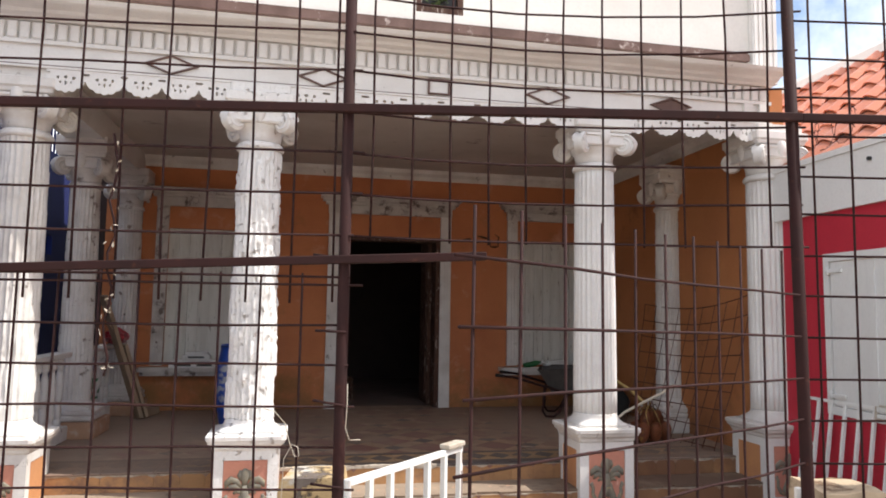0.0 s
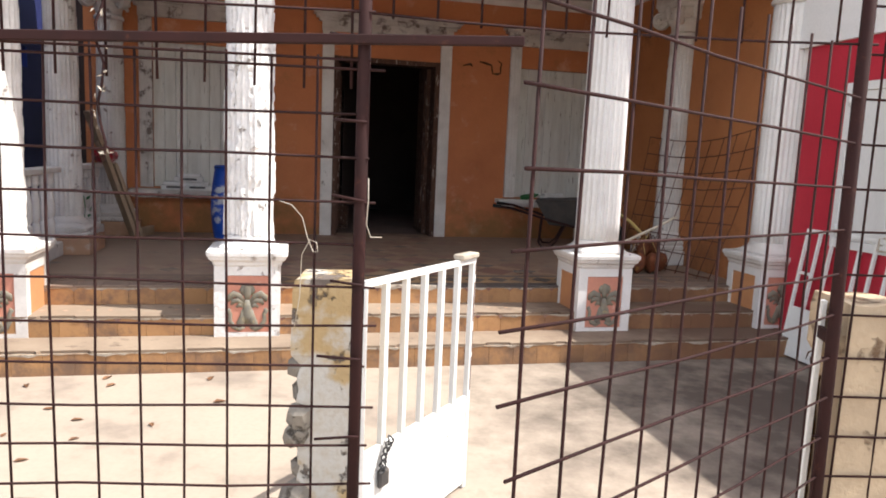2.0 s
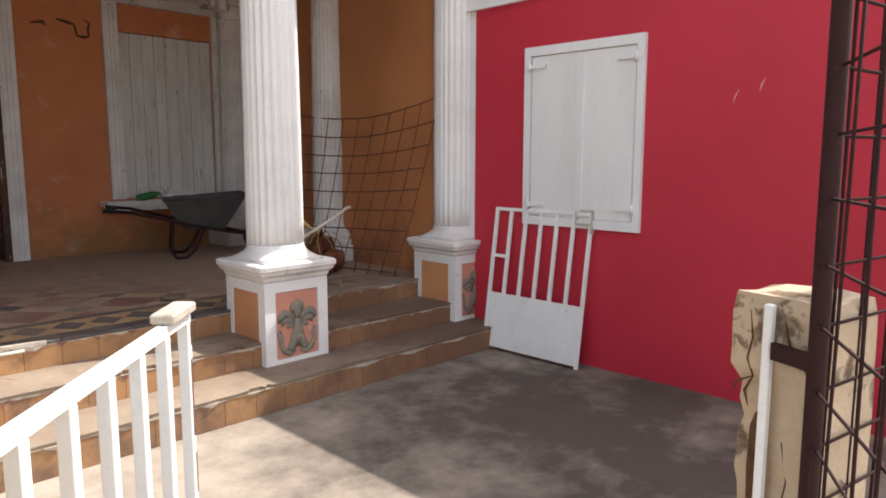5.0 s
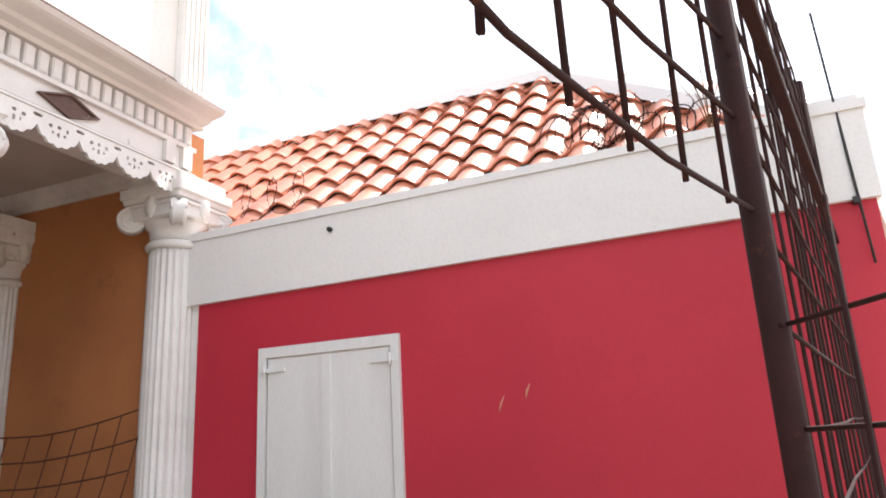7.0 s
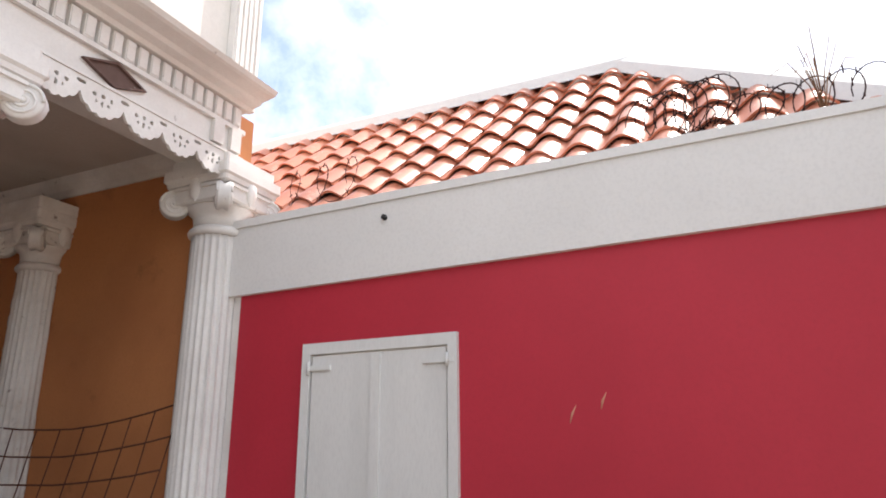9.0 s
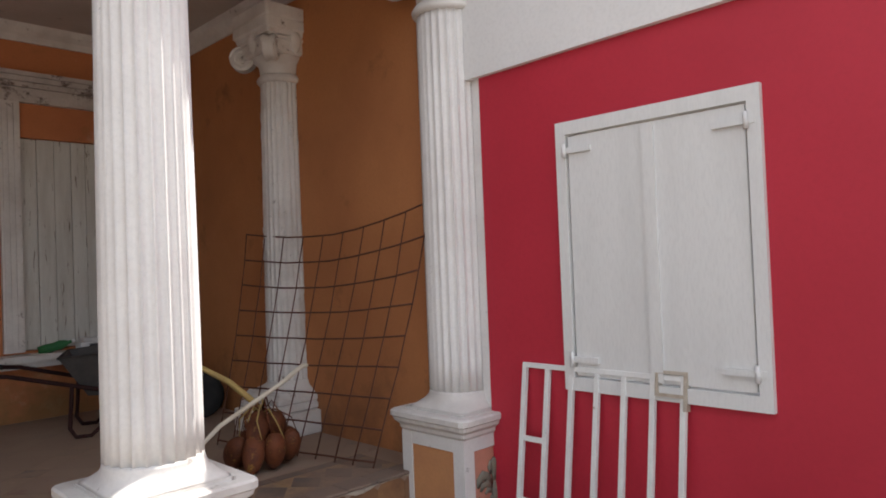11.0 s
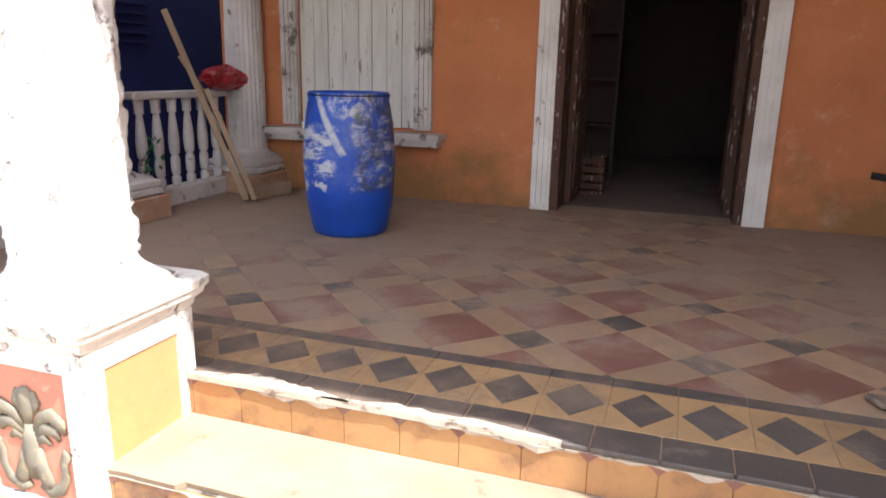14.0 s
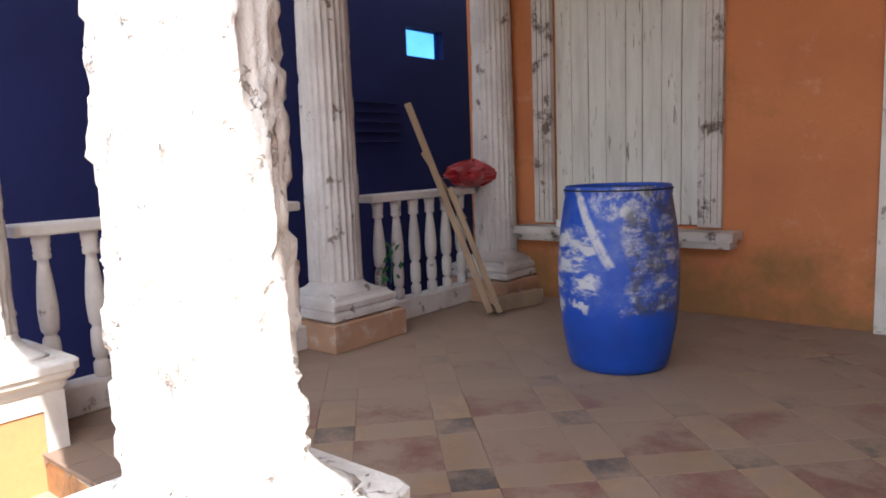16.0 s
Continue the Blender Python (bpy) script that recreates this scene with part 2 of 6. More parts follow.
def dusty(m, amount_lo, amount_hi, dust=(0.31, 0.226, 0.17), scale=1.4, side=0.1):
    """Lays a patchy film of dust over a floor tile material."""
    nt = m.node_tree
    b = nt.nodes["Principled BSDF"]
    src = b.inputs["Base Color"].links[0].from_socket
    v = coords(nt)
    sx = nt.nodes.new("ShaderNodeSeparateXYZ")
    nt.links.new(v, sx.inputs[0])
    # swept dust lies thicker towards the house, the balustrade and the side wall
    back = maths(nt, "MULTIPLY", ramp(nt, sx.outputs[1], 6.5, 8.4), 0.17)
    west = maths(nt, "MULTIPLY", ramp(nt, sx.outputs[0], 0.6, -1.6), side)
    n0 = maths(nt, "ADD", noise_tex(nt, v, scale, 6.0, 0.65), maths(nt, "MULTIPLY", maths(nt, "SUBTRACT", noise_tex(nt, v, 9.0, 7.0, 0.72), 0.42), 0.95))
    # trodden way from the door to the steps
    off = maths(nt, "ABSOLUTE", maths(nt, "SUBTRACT", sx.outputs[0], 1.35), 0)
    way = maths(nt, "MULTIPLY", ramp(nt, off, 1.0, 0.25), -0.1)
    east = maths(nt, "MULTIPLY", ramp(nt, sx.outputs[0], 2.5, 3.2), 0.2)
    drift = maths(nt, "ADD", maths(nt, "ADD", back, west), east)
    f = ramp(nt, maths(nt, "ADD", maths(nt, "ADD", n0, way), drift), amount_lo, amount_hi)
    f2 = maths(nt, "MINIMUM", maths(nt, "ADD", maths(nt, "MULTIPLY", f, 0.8), 0.16), 0.93)
    nt.links.new(mix(nt, f2, src, dust), b.inputs["Base Color"])
    nt.links.new(maths(nt, "ADD", maths(nt, "MULTIPLY", f, 0.35), 0.5), b.inputs["Roughness"])


for key in ("maroon", "slate", "yellow"):
    dusty(M[key], 0.49, 0.72, scale=2.4)
for key in ("slate_edge", "ochre_edge"):
    dusty(M[key], 0.47, 0.78, dust=(0.225, 0.16, 0.122), side=0.4)


def shade_and_stain(m, x, y, rx, ry, dark):
    """A large oval of painted shade and old stain, broken up at its edge."""
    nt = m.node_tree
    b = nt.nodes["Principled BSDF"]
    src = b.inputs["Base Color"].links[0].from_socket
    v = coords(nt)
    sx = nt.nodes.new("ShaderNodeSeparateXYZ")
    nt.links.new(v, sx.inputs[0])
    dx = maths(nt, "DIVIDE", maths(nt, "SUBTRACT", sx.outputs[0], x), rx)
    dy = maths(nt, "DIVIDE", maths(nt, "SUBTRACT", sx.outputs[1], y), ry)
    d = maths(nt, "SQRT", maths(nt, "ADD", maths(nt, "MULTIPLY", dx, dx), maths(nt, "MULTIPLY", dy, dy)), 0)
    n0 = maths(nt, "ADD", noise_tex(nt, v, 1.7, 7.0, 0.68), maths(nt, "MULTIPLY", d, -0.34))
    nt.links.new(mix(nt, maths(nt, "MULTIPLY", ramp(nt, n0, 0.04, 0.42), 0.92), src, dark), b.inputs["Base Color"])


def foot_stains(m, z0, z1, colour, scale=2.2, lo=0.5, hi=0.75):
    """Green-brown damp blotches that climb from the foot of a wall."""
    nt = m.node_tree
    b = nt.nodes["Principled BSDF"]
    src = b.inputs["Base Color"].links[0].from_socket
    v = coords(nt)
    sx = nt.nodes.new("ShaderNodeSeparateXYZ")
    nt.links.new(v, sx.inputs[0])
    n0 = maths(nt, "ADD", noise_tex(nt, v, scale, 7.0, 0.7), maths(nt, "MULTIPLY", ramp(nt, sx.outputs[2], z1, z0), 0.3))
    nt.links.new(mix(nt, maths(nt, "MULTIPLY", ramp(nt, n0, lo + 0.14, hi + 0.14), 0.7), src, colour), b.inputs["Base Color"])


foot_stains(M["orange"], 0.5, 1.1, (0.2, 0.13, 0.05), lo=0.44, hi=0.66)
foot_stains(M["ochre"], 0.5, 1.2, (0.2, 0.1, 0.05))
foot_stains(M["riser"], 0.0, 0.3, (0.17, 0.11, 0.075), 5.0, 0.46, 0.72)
# right end of the steps: shade painted in along with brown dirt
shade_and_stain(M["tread"], 3.9, 5.6, 1.9, 1.4, (0.125, 0.078, 0.054))
shade_and_stain(M["riser"], 3.7, 5.7, 1.5, 1.6, (0.17, 0.085, 0.048))
# yard by the crimson wall: painted shade together with real dark blotches
shade_and_stain(M["concrete"], 3.5, 4.0, 1.9, 2.4, (0.070, 0.055, 0.044))


# ---------------------------------------------------------------- mesh helpers
class Geo:
    """Gathers vertices and faces of one mesh."""

    def __init__(self):
        self.v, self.f, self.s = [], [], []

    def add(self, verts, faces, m=None, smooth=False):
        n = len(self.v)
        self.v += [tuple(m @ Vector(p)) for p in verts] if m is not None else [tuple(p) for p in verts]
        self.f += [tuple(i + n for i in f) for f in faces]
        self.s += [smooth] * len(faces)
        return self

    def box(self, x0, x1, y0, y1, z0, z1, m=None, bev=0.0):
        if bev:
            b = bev
            prof = [(x0 + b, y0), (x1 - b, y0), (x1, y0 + b), (x1, y1 - b), (x1 - b, y1), (x0 + b, y1), (x0, y1 - b), (x0, y0 + b)]
            cx, cy, kx, ky = (x0 + x1) / 2, (y0 + y1) / 2, 1 - 2 * b / (x1 - x0), 1 - 2 * b / (y1 - y0)
            small = [(cx + (x - cx) * kx, cy + (y - cy) * ky) for x, y in prof]
            rings = [[(x, y, z0) for x, y in small], [(x, y, z0 + b) for x, y in prof], [(x, y, z1 - b) for x, y in prof], [(x, y, z1) for x, y in small]]
            return self.loft(rings, m, closed=True)
        v = [(x, y, z) for z in (z0, z1) for x, y in ((x0, y0), (x1, y0), (x1, y1), (x0, y1))]
        return self.add(v, [(3, 2, 1, 0), (4, 5, 6, 7), (0, 1, 5, 4), (1, 2, 6, 5), (2, 3, 7, 6), (3, 0, 4, 7)], m)

    def loft(self, rings, m=None, closed=True, smooth=False):
        n = len(rings[0])
        v = [p for r in rings for p in r]
        f = [(i * n + k, i * n + (k + 1) % n, (i + 1) * n + (k + 1) % n, (i + 1) * n + k) for i in range(len(rings) - 1) for k in range(n)]
        if closed:
            f += [tuple(range(n - 1, -1, -1)), tuple(range((len(rings) - 1) * n, len(rings) * n))]
        return self.add(v, f, m, smooth)

    def lathe(self, prof, seg=20, m=None, smooth=True, flutes=0, depth=0.0, wob=None):
        rings = []
        for r, z in prof:
            ring = []
            for k in range(seg):
                a = 2 * math.pi * k / seg
                q = r * (1 - depth * abs(math.sin(a * flutes / 2)) ** 0.7) if flutes else r
                if wob:
                    q *= wob(a, z)
                ring.append((q * math.cos(a), q * math.sin(a), z))
            rings.append(ring)
        return self.loft(rings, m, True, smooth)

    def tube(self, pts, r, seg=6, smooth=True, taper=None):
        pts = [Vector(p) for p in pts]
        rings, up = [], None
        for i, p in enumerate(pts):
            d = (pts[min(i + 1, len(pts) - 1)] - pts[max(i - 1, 0)]).normalized()
            if up is None:
                up = d.orthogonal().normalized()
            side = d.cross(up).normalized()
            up = side.cross(d).normalized()
            q = r * (taper[i] if taper else 1)
            rings.append([tuple(p + q * (math.cos(2 * math.pi * k / seg) * up + math.sin(2 * math.pi * k / seg) * side)) for k in range(seg)])
        return self.loft(rings, None, True, smooth)

    def prism(self, poly, d0, d1, m=None):
        """A polygon in x and z, pushed from y = d0 to d1."""
        n = len(poly)
        v = [(x, d0, z) for x, z in poly] + [(x, d1, z) for x, z in poly]
        f = [tuple(range(n)), tuple(range(2 * n - 1, n - 1, -1))] + [(k, k + n, (k + 1) % n + n, (k + 1) % n) for k in range(n)]
        return self.add(v, f, m)

    def mesh(self, name, mat):
        me = bpy.data.meshes.new(name)
        me.from_pydata(self.v, [], self.f)
        me.polygons.foreach_set("use_smooth", self.s)
        bm = bmesh.new()
        bm.from_mesh(me)
        bmesh.ops.recalc_face_normals(bm, faces=bm.faces)
        bm.to_mesh(me)
        bm.free()
        me.materials.append(mat)
        return me


def part(name, geo, mat, parent=None, label=""):
    ob = new(name, geo.mesh(name, M[mat]))
    if parent is not None:
        ob.parent = parent
    if label:
        ob["label"] = label
    return ob


def piece(name, me, m, parent):
    ob = new(name, me)
    ob.matrix_basis = m
    ob.parent = parent
    return ob


def thing(name, x, y, z, label, category, group="", kind="", rz=0.0):
    ob = new(name)
    ob.empty_display_size = 0.1
    ob.matrix_basis = pose(x, y, z, 0, 0, rz)
    return tagged(ob, label, category, group, kind)


def structure(name, geo, mat, label, category):
    return tagged(part(name, geo, mat), label, category, "", "structure")


# plan
G0, Z1, Z2, ZP = -0.02, 0.157, 0.315, 0.47      # ground, treads, porch floor
Y1, Y2, YP = 5.33, 5.70, 6.09                   # noses of the steps and of the porch floor
XL, XR = -2.42, 4.46                            # ends of the porch
YW = 9.68                                       # face of the house wall
ZC = 3.80                                       # porch ceiling
XRED, YRED = 4.46, 1.58                         # red side wall and its street corner
XA, XB, XC, XD, YC = -2.07, -0.28, 2.69, 4.46, 5.89

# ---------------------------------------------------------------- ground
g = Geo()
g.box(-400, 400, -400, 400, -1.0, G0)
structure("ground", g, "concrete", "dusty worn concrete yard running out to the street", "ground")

# ---------------------------------------------------------------- house walls
wall = Geo()
T = 0.26
doors = [(-1.64, -0.56, 1.05, 2.85), (0.595, 2.02, ZP, 2.84), (3.16, 4.24, 1.05, 2.85)]
x = XL
for x0, x1, z0, z1 in doors:
    wall.box(x, x0, YW, YW + T, G0, 4.2)
    if z0 > ZP:
        wall.box(x0, x1, YW, YW + T, G0, z0)
    else:
        wall.box(x0, x1, YW + 0.03, YW + T, G0, ZP - 0.05)
    wall.box(x0, x1, YW, YW + T, z1, 4.2)
    x = x1
wall.box(x, XR, YW, YW + T, G0, 4.2)
north = structure("wall_north", wall, "orange", "faded orange stucco house wall with pale patches", "wall")
g = Geo()
g.box(XR, XR + 0.14, YC - 0.1, YW + T, G0, 4.0)
structure("wall_east", g, "ochre", "ochre stucco porch side wall with brown stains", "wall")

# dim room behind the doorway, its shade painted into near-black plaster
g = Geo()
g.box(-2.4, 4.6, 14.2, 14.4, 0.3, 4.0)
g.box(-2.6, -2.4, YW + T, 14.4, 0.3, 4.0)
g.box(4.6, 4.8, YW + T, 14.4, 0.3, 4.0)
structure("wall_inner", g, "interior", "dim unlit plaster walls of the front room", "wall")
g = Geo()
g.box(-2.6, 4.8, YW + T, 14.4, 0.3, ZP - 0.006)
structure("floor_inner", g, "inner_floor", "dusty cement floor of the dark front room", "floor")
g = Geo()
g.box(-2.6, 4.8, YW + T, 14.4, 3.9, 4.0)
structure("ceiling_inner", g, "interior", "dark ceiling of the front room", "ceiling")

# porch ceiling and its cove
g = Geo()
g.box(XL + 0.1, XR, YC + 0.1, YW, ZC, ZC + 0.12)
structure("ceiling", g, "ceiling", "dusty pale plaster porch ceiling with brown stains", "ceiling")
g = Geo()
cove = [(0, 0), (0.02, 0), (0.035, 0.05), (0.08, 0.09), (0.1, 0.14), (0, 0.14)]
g.add([(XL + 0.1, YW - a, ZC - 0.14 + b) for a, b in cove] + [(XR, YW - a, ZC - 0.14 + b) for a, b in cove],
      [tuple(range(6)), tuple(range(11, 5, -1))] + [(k, k + 6, (k + 1) % 6 + 6, (k + 1) % 6) for k in range(6)])
g.add([(XR - a, YC + 0.2, ZC - 0.14 + b) for a, b in cove] + [(XR - a, YW, ZC - 0.14 + b) for a, b in cove],
      [tuple(range(6)), tuple(range(11, 5, -1))] + [(k, k + 6, (k + 1) % 6 + 6, (k + 1) % 6) for k in range(6)])
structure("trim_cove", g, "white_worn", "worn white cove moulding under the porch ceiling", "trim")

# ---------------------------------------------------------------- entablature over the columns
ent = thing("entablature", 1.2, 5.7, 3.4, "white carved porch entablature with lace fretwork and diamonds", "entablature", kind="structure")
EX0, EX1, EY = XA - 0.28, XD - 0.09, 5.70


def ent_part(name, geo, mat, label=""):
    ob = part(name, geo, mat, ent, label)
    ob.matrix_basis = pose(-1.2, -5.7, -3.4)
    return ob


g = Geo()
g.box(EX0, EX1, EY, EY + 0.38, 3.6, 3.8)
g.box(EX0, EX0 + 0.38, EY + 0.38, YW, 3.53, 3.8)
ent_part("frieze", g, "white")
g = Geo()
for y0, z0, z1 in ((EY - 0.03, 3.599, 3.615), (EY - 0.03, 3.785, 3.815)):
    g.box(EX0 - 0.02, EX1 + 0.02, y0, EY - 0.002, z0, z1)
ent_part("fillet", g, "white")
g = Geo()
g.box(EX0, EX1, EY - 0.006, EY - 0.002, 3.617, 3.63)
ent_part("groove", g, "brown_strip", "thin dark groove line")
g = Geo()
g.box(EX0, EX1, EY, EY + 0.36, 3.802, 3.96)
ent_part("dentil_backing", g, "white")
dent = Geo()
dent.box(-0.032, 0.032, -0.03, 0, 0, 0.13)
dent.box(-0.026, 0.026, -0.036, -0.03, 0.008, 0.122)
dm = dent.mesh("dentil", M["white"])
xx = EX0 + 0.05
while xx < EX1:
    piece("dentil", dm, pose(xx - 1.2, EY - 0.002 - 5.7, 3.818 - 3.4), ent)
    xx += 0.088
g = Geo()
cor = [(0.0, 3.96), (0.05, 3.96), (0.07, 3.98), (0.13, 3.99), (0.15, 4.01), (0.24, 4.025), (0.26, 4.035), (0.28, 4.06), (0, 4.08)]
n = len(cor)
for (xa, xb) in ((EX0 - 0.25, EX1 + 0.03),):
    g.add([(xa, EY - a, b) for a, b in cor] + [(xb, EY - a, b) for a, b in cor],
          [tuple(range(n)), tuple(range(2 * n - 1, n - 1, -1))] + [(k, k + n, (k + 1) % n + n, (k + 1) % n) for k in range(n)])
ent_part("cornice", g, "white")
# end blocks beside the capitals
g = Geo()
for xb in (XD - 0.36, XD - 0.2, XA - 0.3):
    g.box(xb, xb + 0.09, EY - 0.035, EY - 0.002, 3.632, 3.782)
ent_part("end_block", g, "white")

# diamonds
for i, xd in enumerate((-0.974, 0.214, 1.188, 2.168, 3.36)):
    w = 0.21 if i != 2 else 0.095
    h = 0.078 if i != 2 else 0.066
    g, gi = Geo(), Geo()
    shape = [(-w, 0), (0, -h), (w, 0), (0, h)] if i != 2 else [(-w, -h), (w, -h), (w, h), (-w, h)]
    gi.prism([(xd + a * 0.84, 3.705 + b * 0.84) for a, b in shape], EY - 0.006, EY - 0.002)
    for k in range(4):
        a, b = shape[k], shape[(k + 1) % 4]
        quad = [a, b, (b[0] * 0.84, b[1] * 0.84), (a[0] * 0.84, a[1] * 0.84)]
        g.prism([(xd + p, 3.705 + q) for p, q in quad], EY - 0.024, EY - 0.002)
    d = ent_part("diamond", g, "brown_strip", "dark-framed raised lozenge")
    ob = part("lozenge_face", gi, "brown_strip" if i == 4 else "white", d)
# lace fretwork: hung panels with scalloped lower edge and pierced drops
def lace(x0, x1):
    """Scalloped board with pierced drops, laid in narrow upright strips."""
    top, n = 3.598, 168
    reps = max(1, round((x1 - x0) / 0.3))

    def low(u):
        q = (u * reps) % 1.0
        big = math.sin(q * math.pi) ** 0.6
        return 0.07 + 0.095 * big + 0.014 * abs(math.sin(q * math.pi * 5))

    g = Geo()
    for k in range(n):
        ua, ub = k / n, (k + 1) / n
        xa, xb = x0 + (x1 - x0) * ua, x0 + (x1 - x0) * ub
        q = ((ua + ub) / 2 * reps) % 1.0
        cuts = [(0.0, 0.0)]
        for c, w, za, zb in ((0.5, 0.045, 0.045, 0.07), (0.5, 0.03, 0.085, 0.12), (0.3, 0.04, 0.05, 0.075), (0.7, 0.04, 0.05, 0.075), (0.04, 0.06, 0.02, 0.042), (0.96, 0.06, 0.02, 0.042), (0.36, 0.025, 0.088, 0.108), (0.64, 0.025, 0.088, 0.108)):
            if abs(q - c) < w:
                half = math.sqrt(1 - ((q - c) / w) ** 2)
                m0 = (za + zb) / 2
                cuts.append((m0 - (m0 - za) * half, m0 + (zb - m0) * half))
        cuts.sort()
        za = 0.0
        for a, b in cuts[1:]:
            if a > za + 0.002:
                g.prism([(xa, top - a), (xb, top - a), (xb, top - za), (xa, top - za)], EY - 0.022, EY - 0.002)
            za = max(za, b)
        g.prism([(xa, top - low(ua)), (xb, top - low(ub)), (xb, top - za), (xa, top - za)], EY - 0.022, EY - 0.002)
    return g


for x0, x1 in ((XA + 0.2, XB - 0.2), (XB + 0.2, (XB + XC) / 2), ((XB + XC) / 2 + 0.002, XC - 0.2), (XC + 0.2, XD - 0.2)):
    ent_part("lace_panel", lace(x0, x1), "white", "pierced scalloped white fretwork")

# upper storey
g = Geo()
UY = 5.74
g.box(EX0 - 0.05, 0.985, UY, UY + 0.25, 4.0, 7.2)
g.box(1.405, XR, UY, UY + 0.25, 4.0, 7.2)
g.box(0.985, 1.405, UY, UY + 0.25, 4.0, 4.38)
g.box(0.985, 1.405, UY, UY + 0.25, 5.48, 7.2)
g.box(EX0 - 0.05, EX0 + 0.2, UY + 0.25, YW + T, 4.0, 7.2)
g.box(XR - 0.25, XR, UY + 0.25, YW + T, 4.0, 7.2)
structure("wall_upper", g, "upper", "whitewashed upper storey wall above the porch cornice", "wall")
g = Geo()
g.box(EX0, 4.18, UY - 0.06, UY - 0.003, 4.2, 4.265)
g.box(EX0, 4.18, UY - 0.035, UY - 0.003, 4.265, 4.29)
structure("trim_ledge", g, "brown_strip", "weathered brown ledge board along the upper wall", "trim")
w = thing("window_upper", 1.195, UY, 4.38, "small brown-framed upper window with a dark opening", "window", kind="structure")
g = Geo()
for a in ((-0.21, -0.16, 0, 0.1, 0, 1.1), (0.16, 0.21, 0, 0.1, 0, 1.1), (-0.16, 0.16, 0, 0.1, 0, 0.05), (-0.16, 0.16, 0, 0.1, 1.05, 1.1)):
    g.box(*a)
part("window_frame", g, "brown", w)
g = Geo()
g.box(-0.16, 0.16, 0.06, 0.075, 0.05, 1.05)
part("pane", g, "dark_metal", w)
rng = random.Random(4)
pl = thing("potted_plant", 1.195, UY + 0.03, 4.432, "small green leafy plant on the upper window sill", "plant")
g = Geo()
for k in range(46):
    a, rr, h = rng.uniform(0, 6.28), rng.uniform(0.01, 0.1), rng.uniform(0.02, 0.22)
    m = pose(rr * math.cos(a) * 1.2, rr * math.sin(a) * 0.25, h, rng.uniform(-60, 60), rng.uniform(-60, 60), rng.uniform(0, 360))
    g.add([(0, 0, 0), (0.016, 0.03, 0.004), (0, 0.07, 0), (-0.016, 0.03, 0.004)], [(0, 1, 2, 3)], m)
part("leaves", g, "leaves", pl)
g = Geo()
g.tube([(0, 0, 0), (0.005, 0, 0.1), (0, 0.0, 0.2)], 0.006)
part("stem", g, "leaves", pl)
# fluted corner pilaster of the upper storey
pil = thing("upper_pilaster", 4.345, UY, 4.0, "fluted white corner pilaster on the upper storey", "pilaster", kind="structure")
g = Geo()
g.box(-0.13, 0.13, -0.06, -0.002, 0.0, 3.1)
for k in range(5):
    g.box(-0.116 + k * 0.05, -0.088 + k * 0.05, -0.075, -0.06, 0.06, 3.05)
part("shaft", g, "white", pil)
g = Geo()
g.box(EX0, XR, UY + 0.25, YW + T, 4.0, 4.1)
structure("roof_porch", g, "ceiling", "flat slab over the porch", "roof")
g = Geo()
g.box(EX0 - 0.1, XR + 0.1, UY - 0.1, YW + T + 0.1, 7.2, 7.35)
structure("roof_house", g, "upper", "flat roof slab of the house", "roof")


# ---------------------------------------------------------------- columns
def square(h, z, r=0.02):
    pts = []
    for cx, cy, a0 in ((1, 1, 0), (-1, 1, 90), (-1, -1, 180), (1, -1, 270)):
        for a in (0, 45, 90):
            t = radians(a0 + a)
            pts.append((cx * (h - r) + r * math.cos(t), cy * (h - r) + r * math.sin(t), z))
    return pts


def flare(half, r, z0, z1, steps=8):
    """From a square cushion to the round foot of a shaft."""
    rings = []
    for i in range(steps + 1):
        u = i / steps
        k = (1 - u) ** 2.2
        ring = []
        for j in range(48):
            a = 2 * math.pi * j / 48
            c, s = math.cos(a), math.sin(a)
            sq = half / max(abs(c), abs(s)) * (0.93 if abs(abs(c) - abs(s)) < 0.08 else 1.0)
            q = r + (sq - r) * k
            ring.append((q * c, q * s, z0 + (z1 - z0) * u))
        rings.append(ring)
    return rings


def volute(parent, ang, rr, z, mat, rad=0.085):
    m = pose(0, 0, 0, 0, 0, ang) @ pose(rr, 0, z, 90, 0, 0)
    g = Geo()
    g.lathe([(0.0, -0.045), (rad * 0.9, -0.045), (rad, -0.03), (rad * 0.82, 0), (rad, 0.03), (rad * 0.9, 0.045), (0.0, 0.045)], 22, m)
    for side in (-0.046, 0.046):
        pts = []
        for k in range(40):
            t = k / 39
            a = t * 4.6 * math.pi
            q = rad * (0.92 - 0.78 * t)
            pts.append(tuple(m @ Vector((q * math.cos(a), q * math.sin(a), side))))
        g.tube(pts, 0.009, 5)
        g.lathe([(0.0, -0.012), (0.018, -0.004), (0.018, 0.004), (0.0, 0.012)], 10, m @ pose(0, 0, side))
    return part("volute", g, mat, parent)


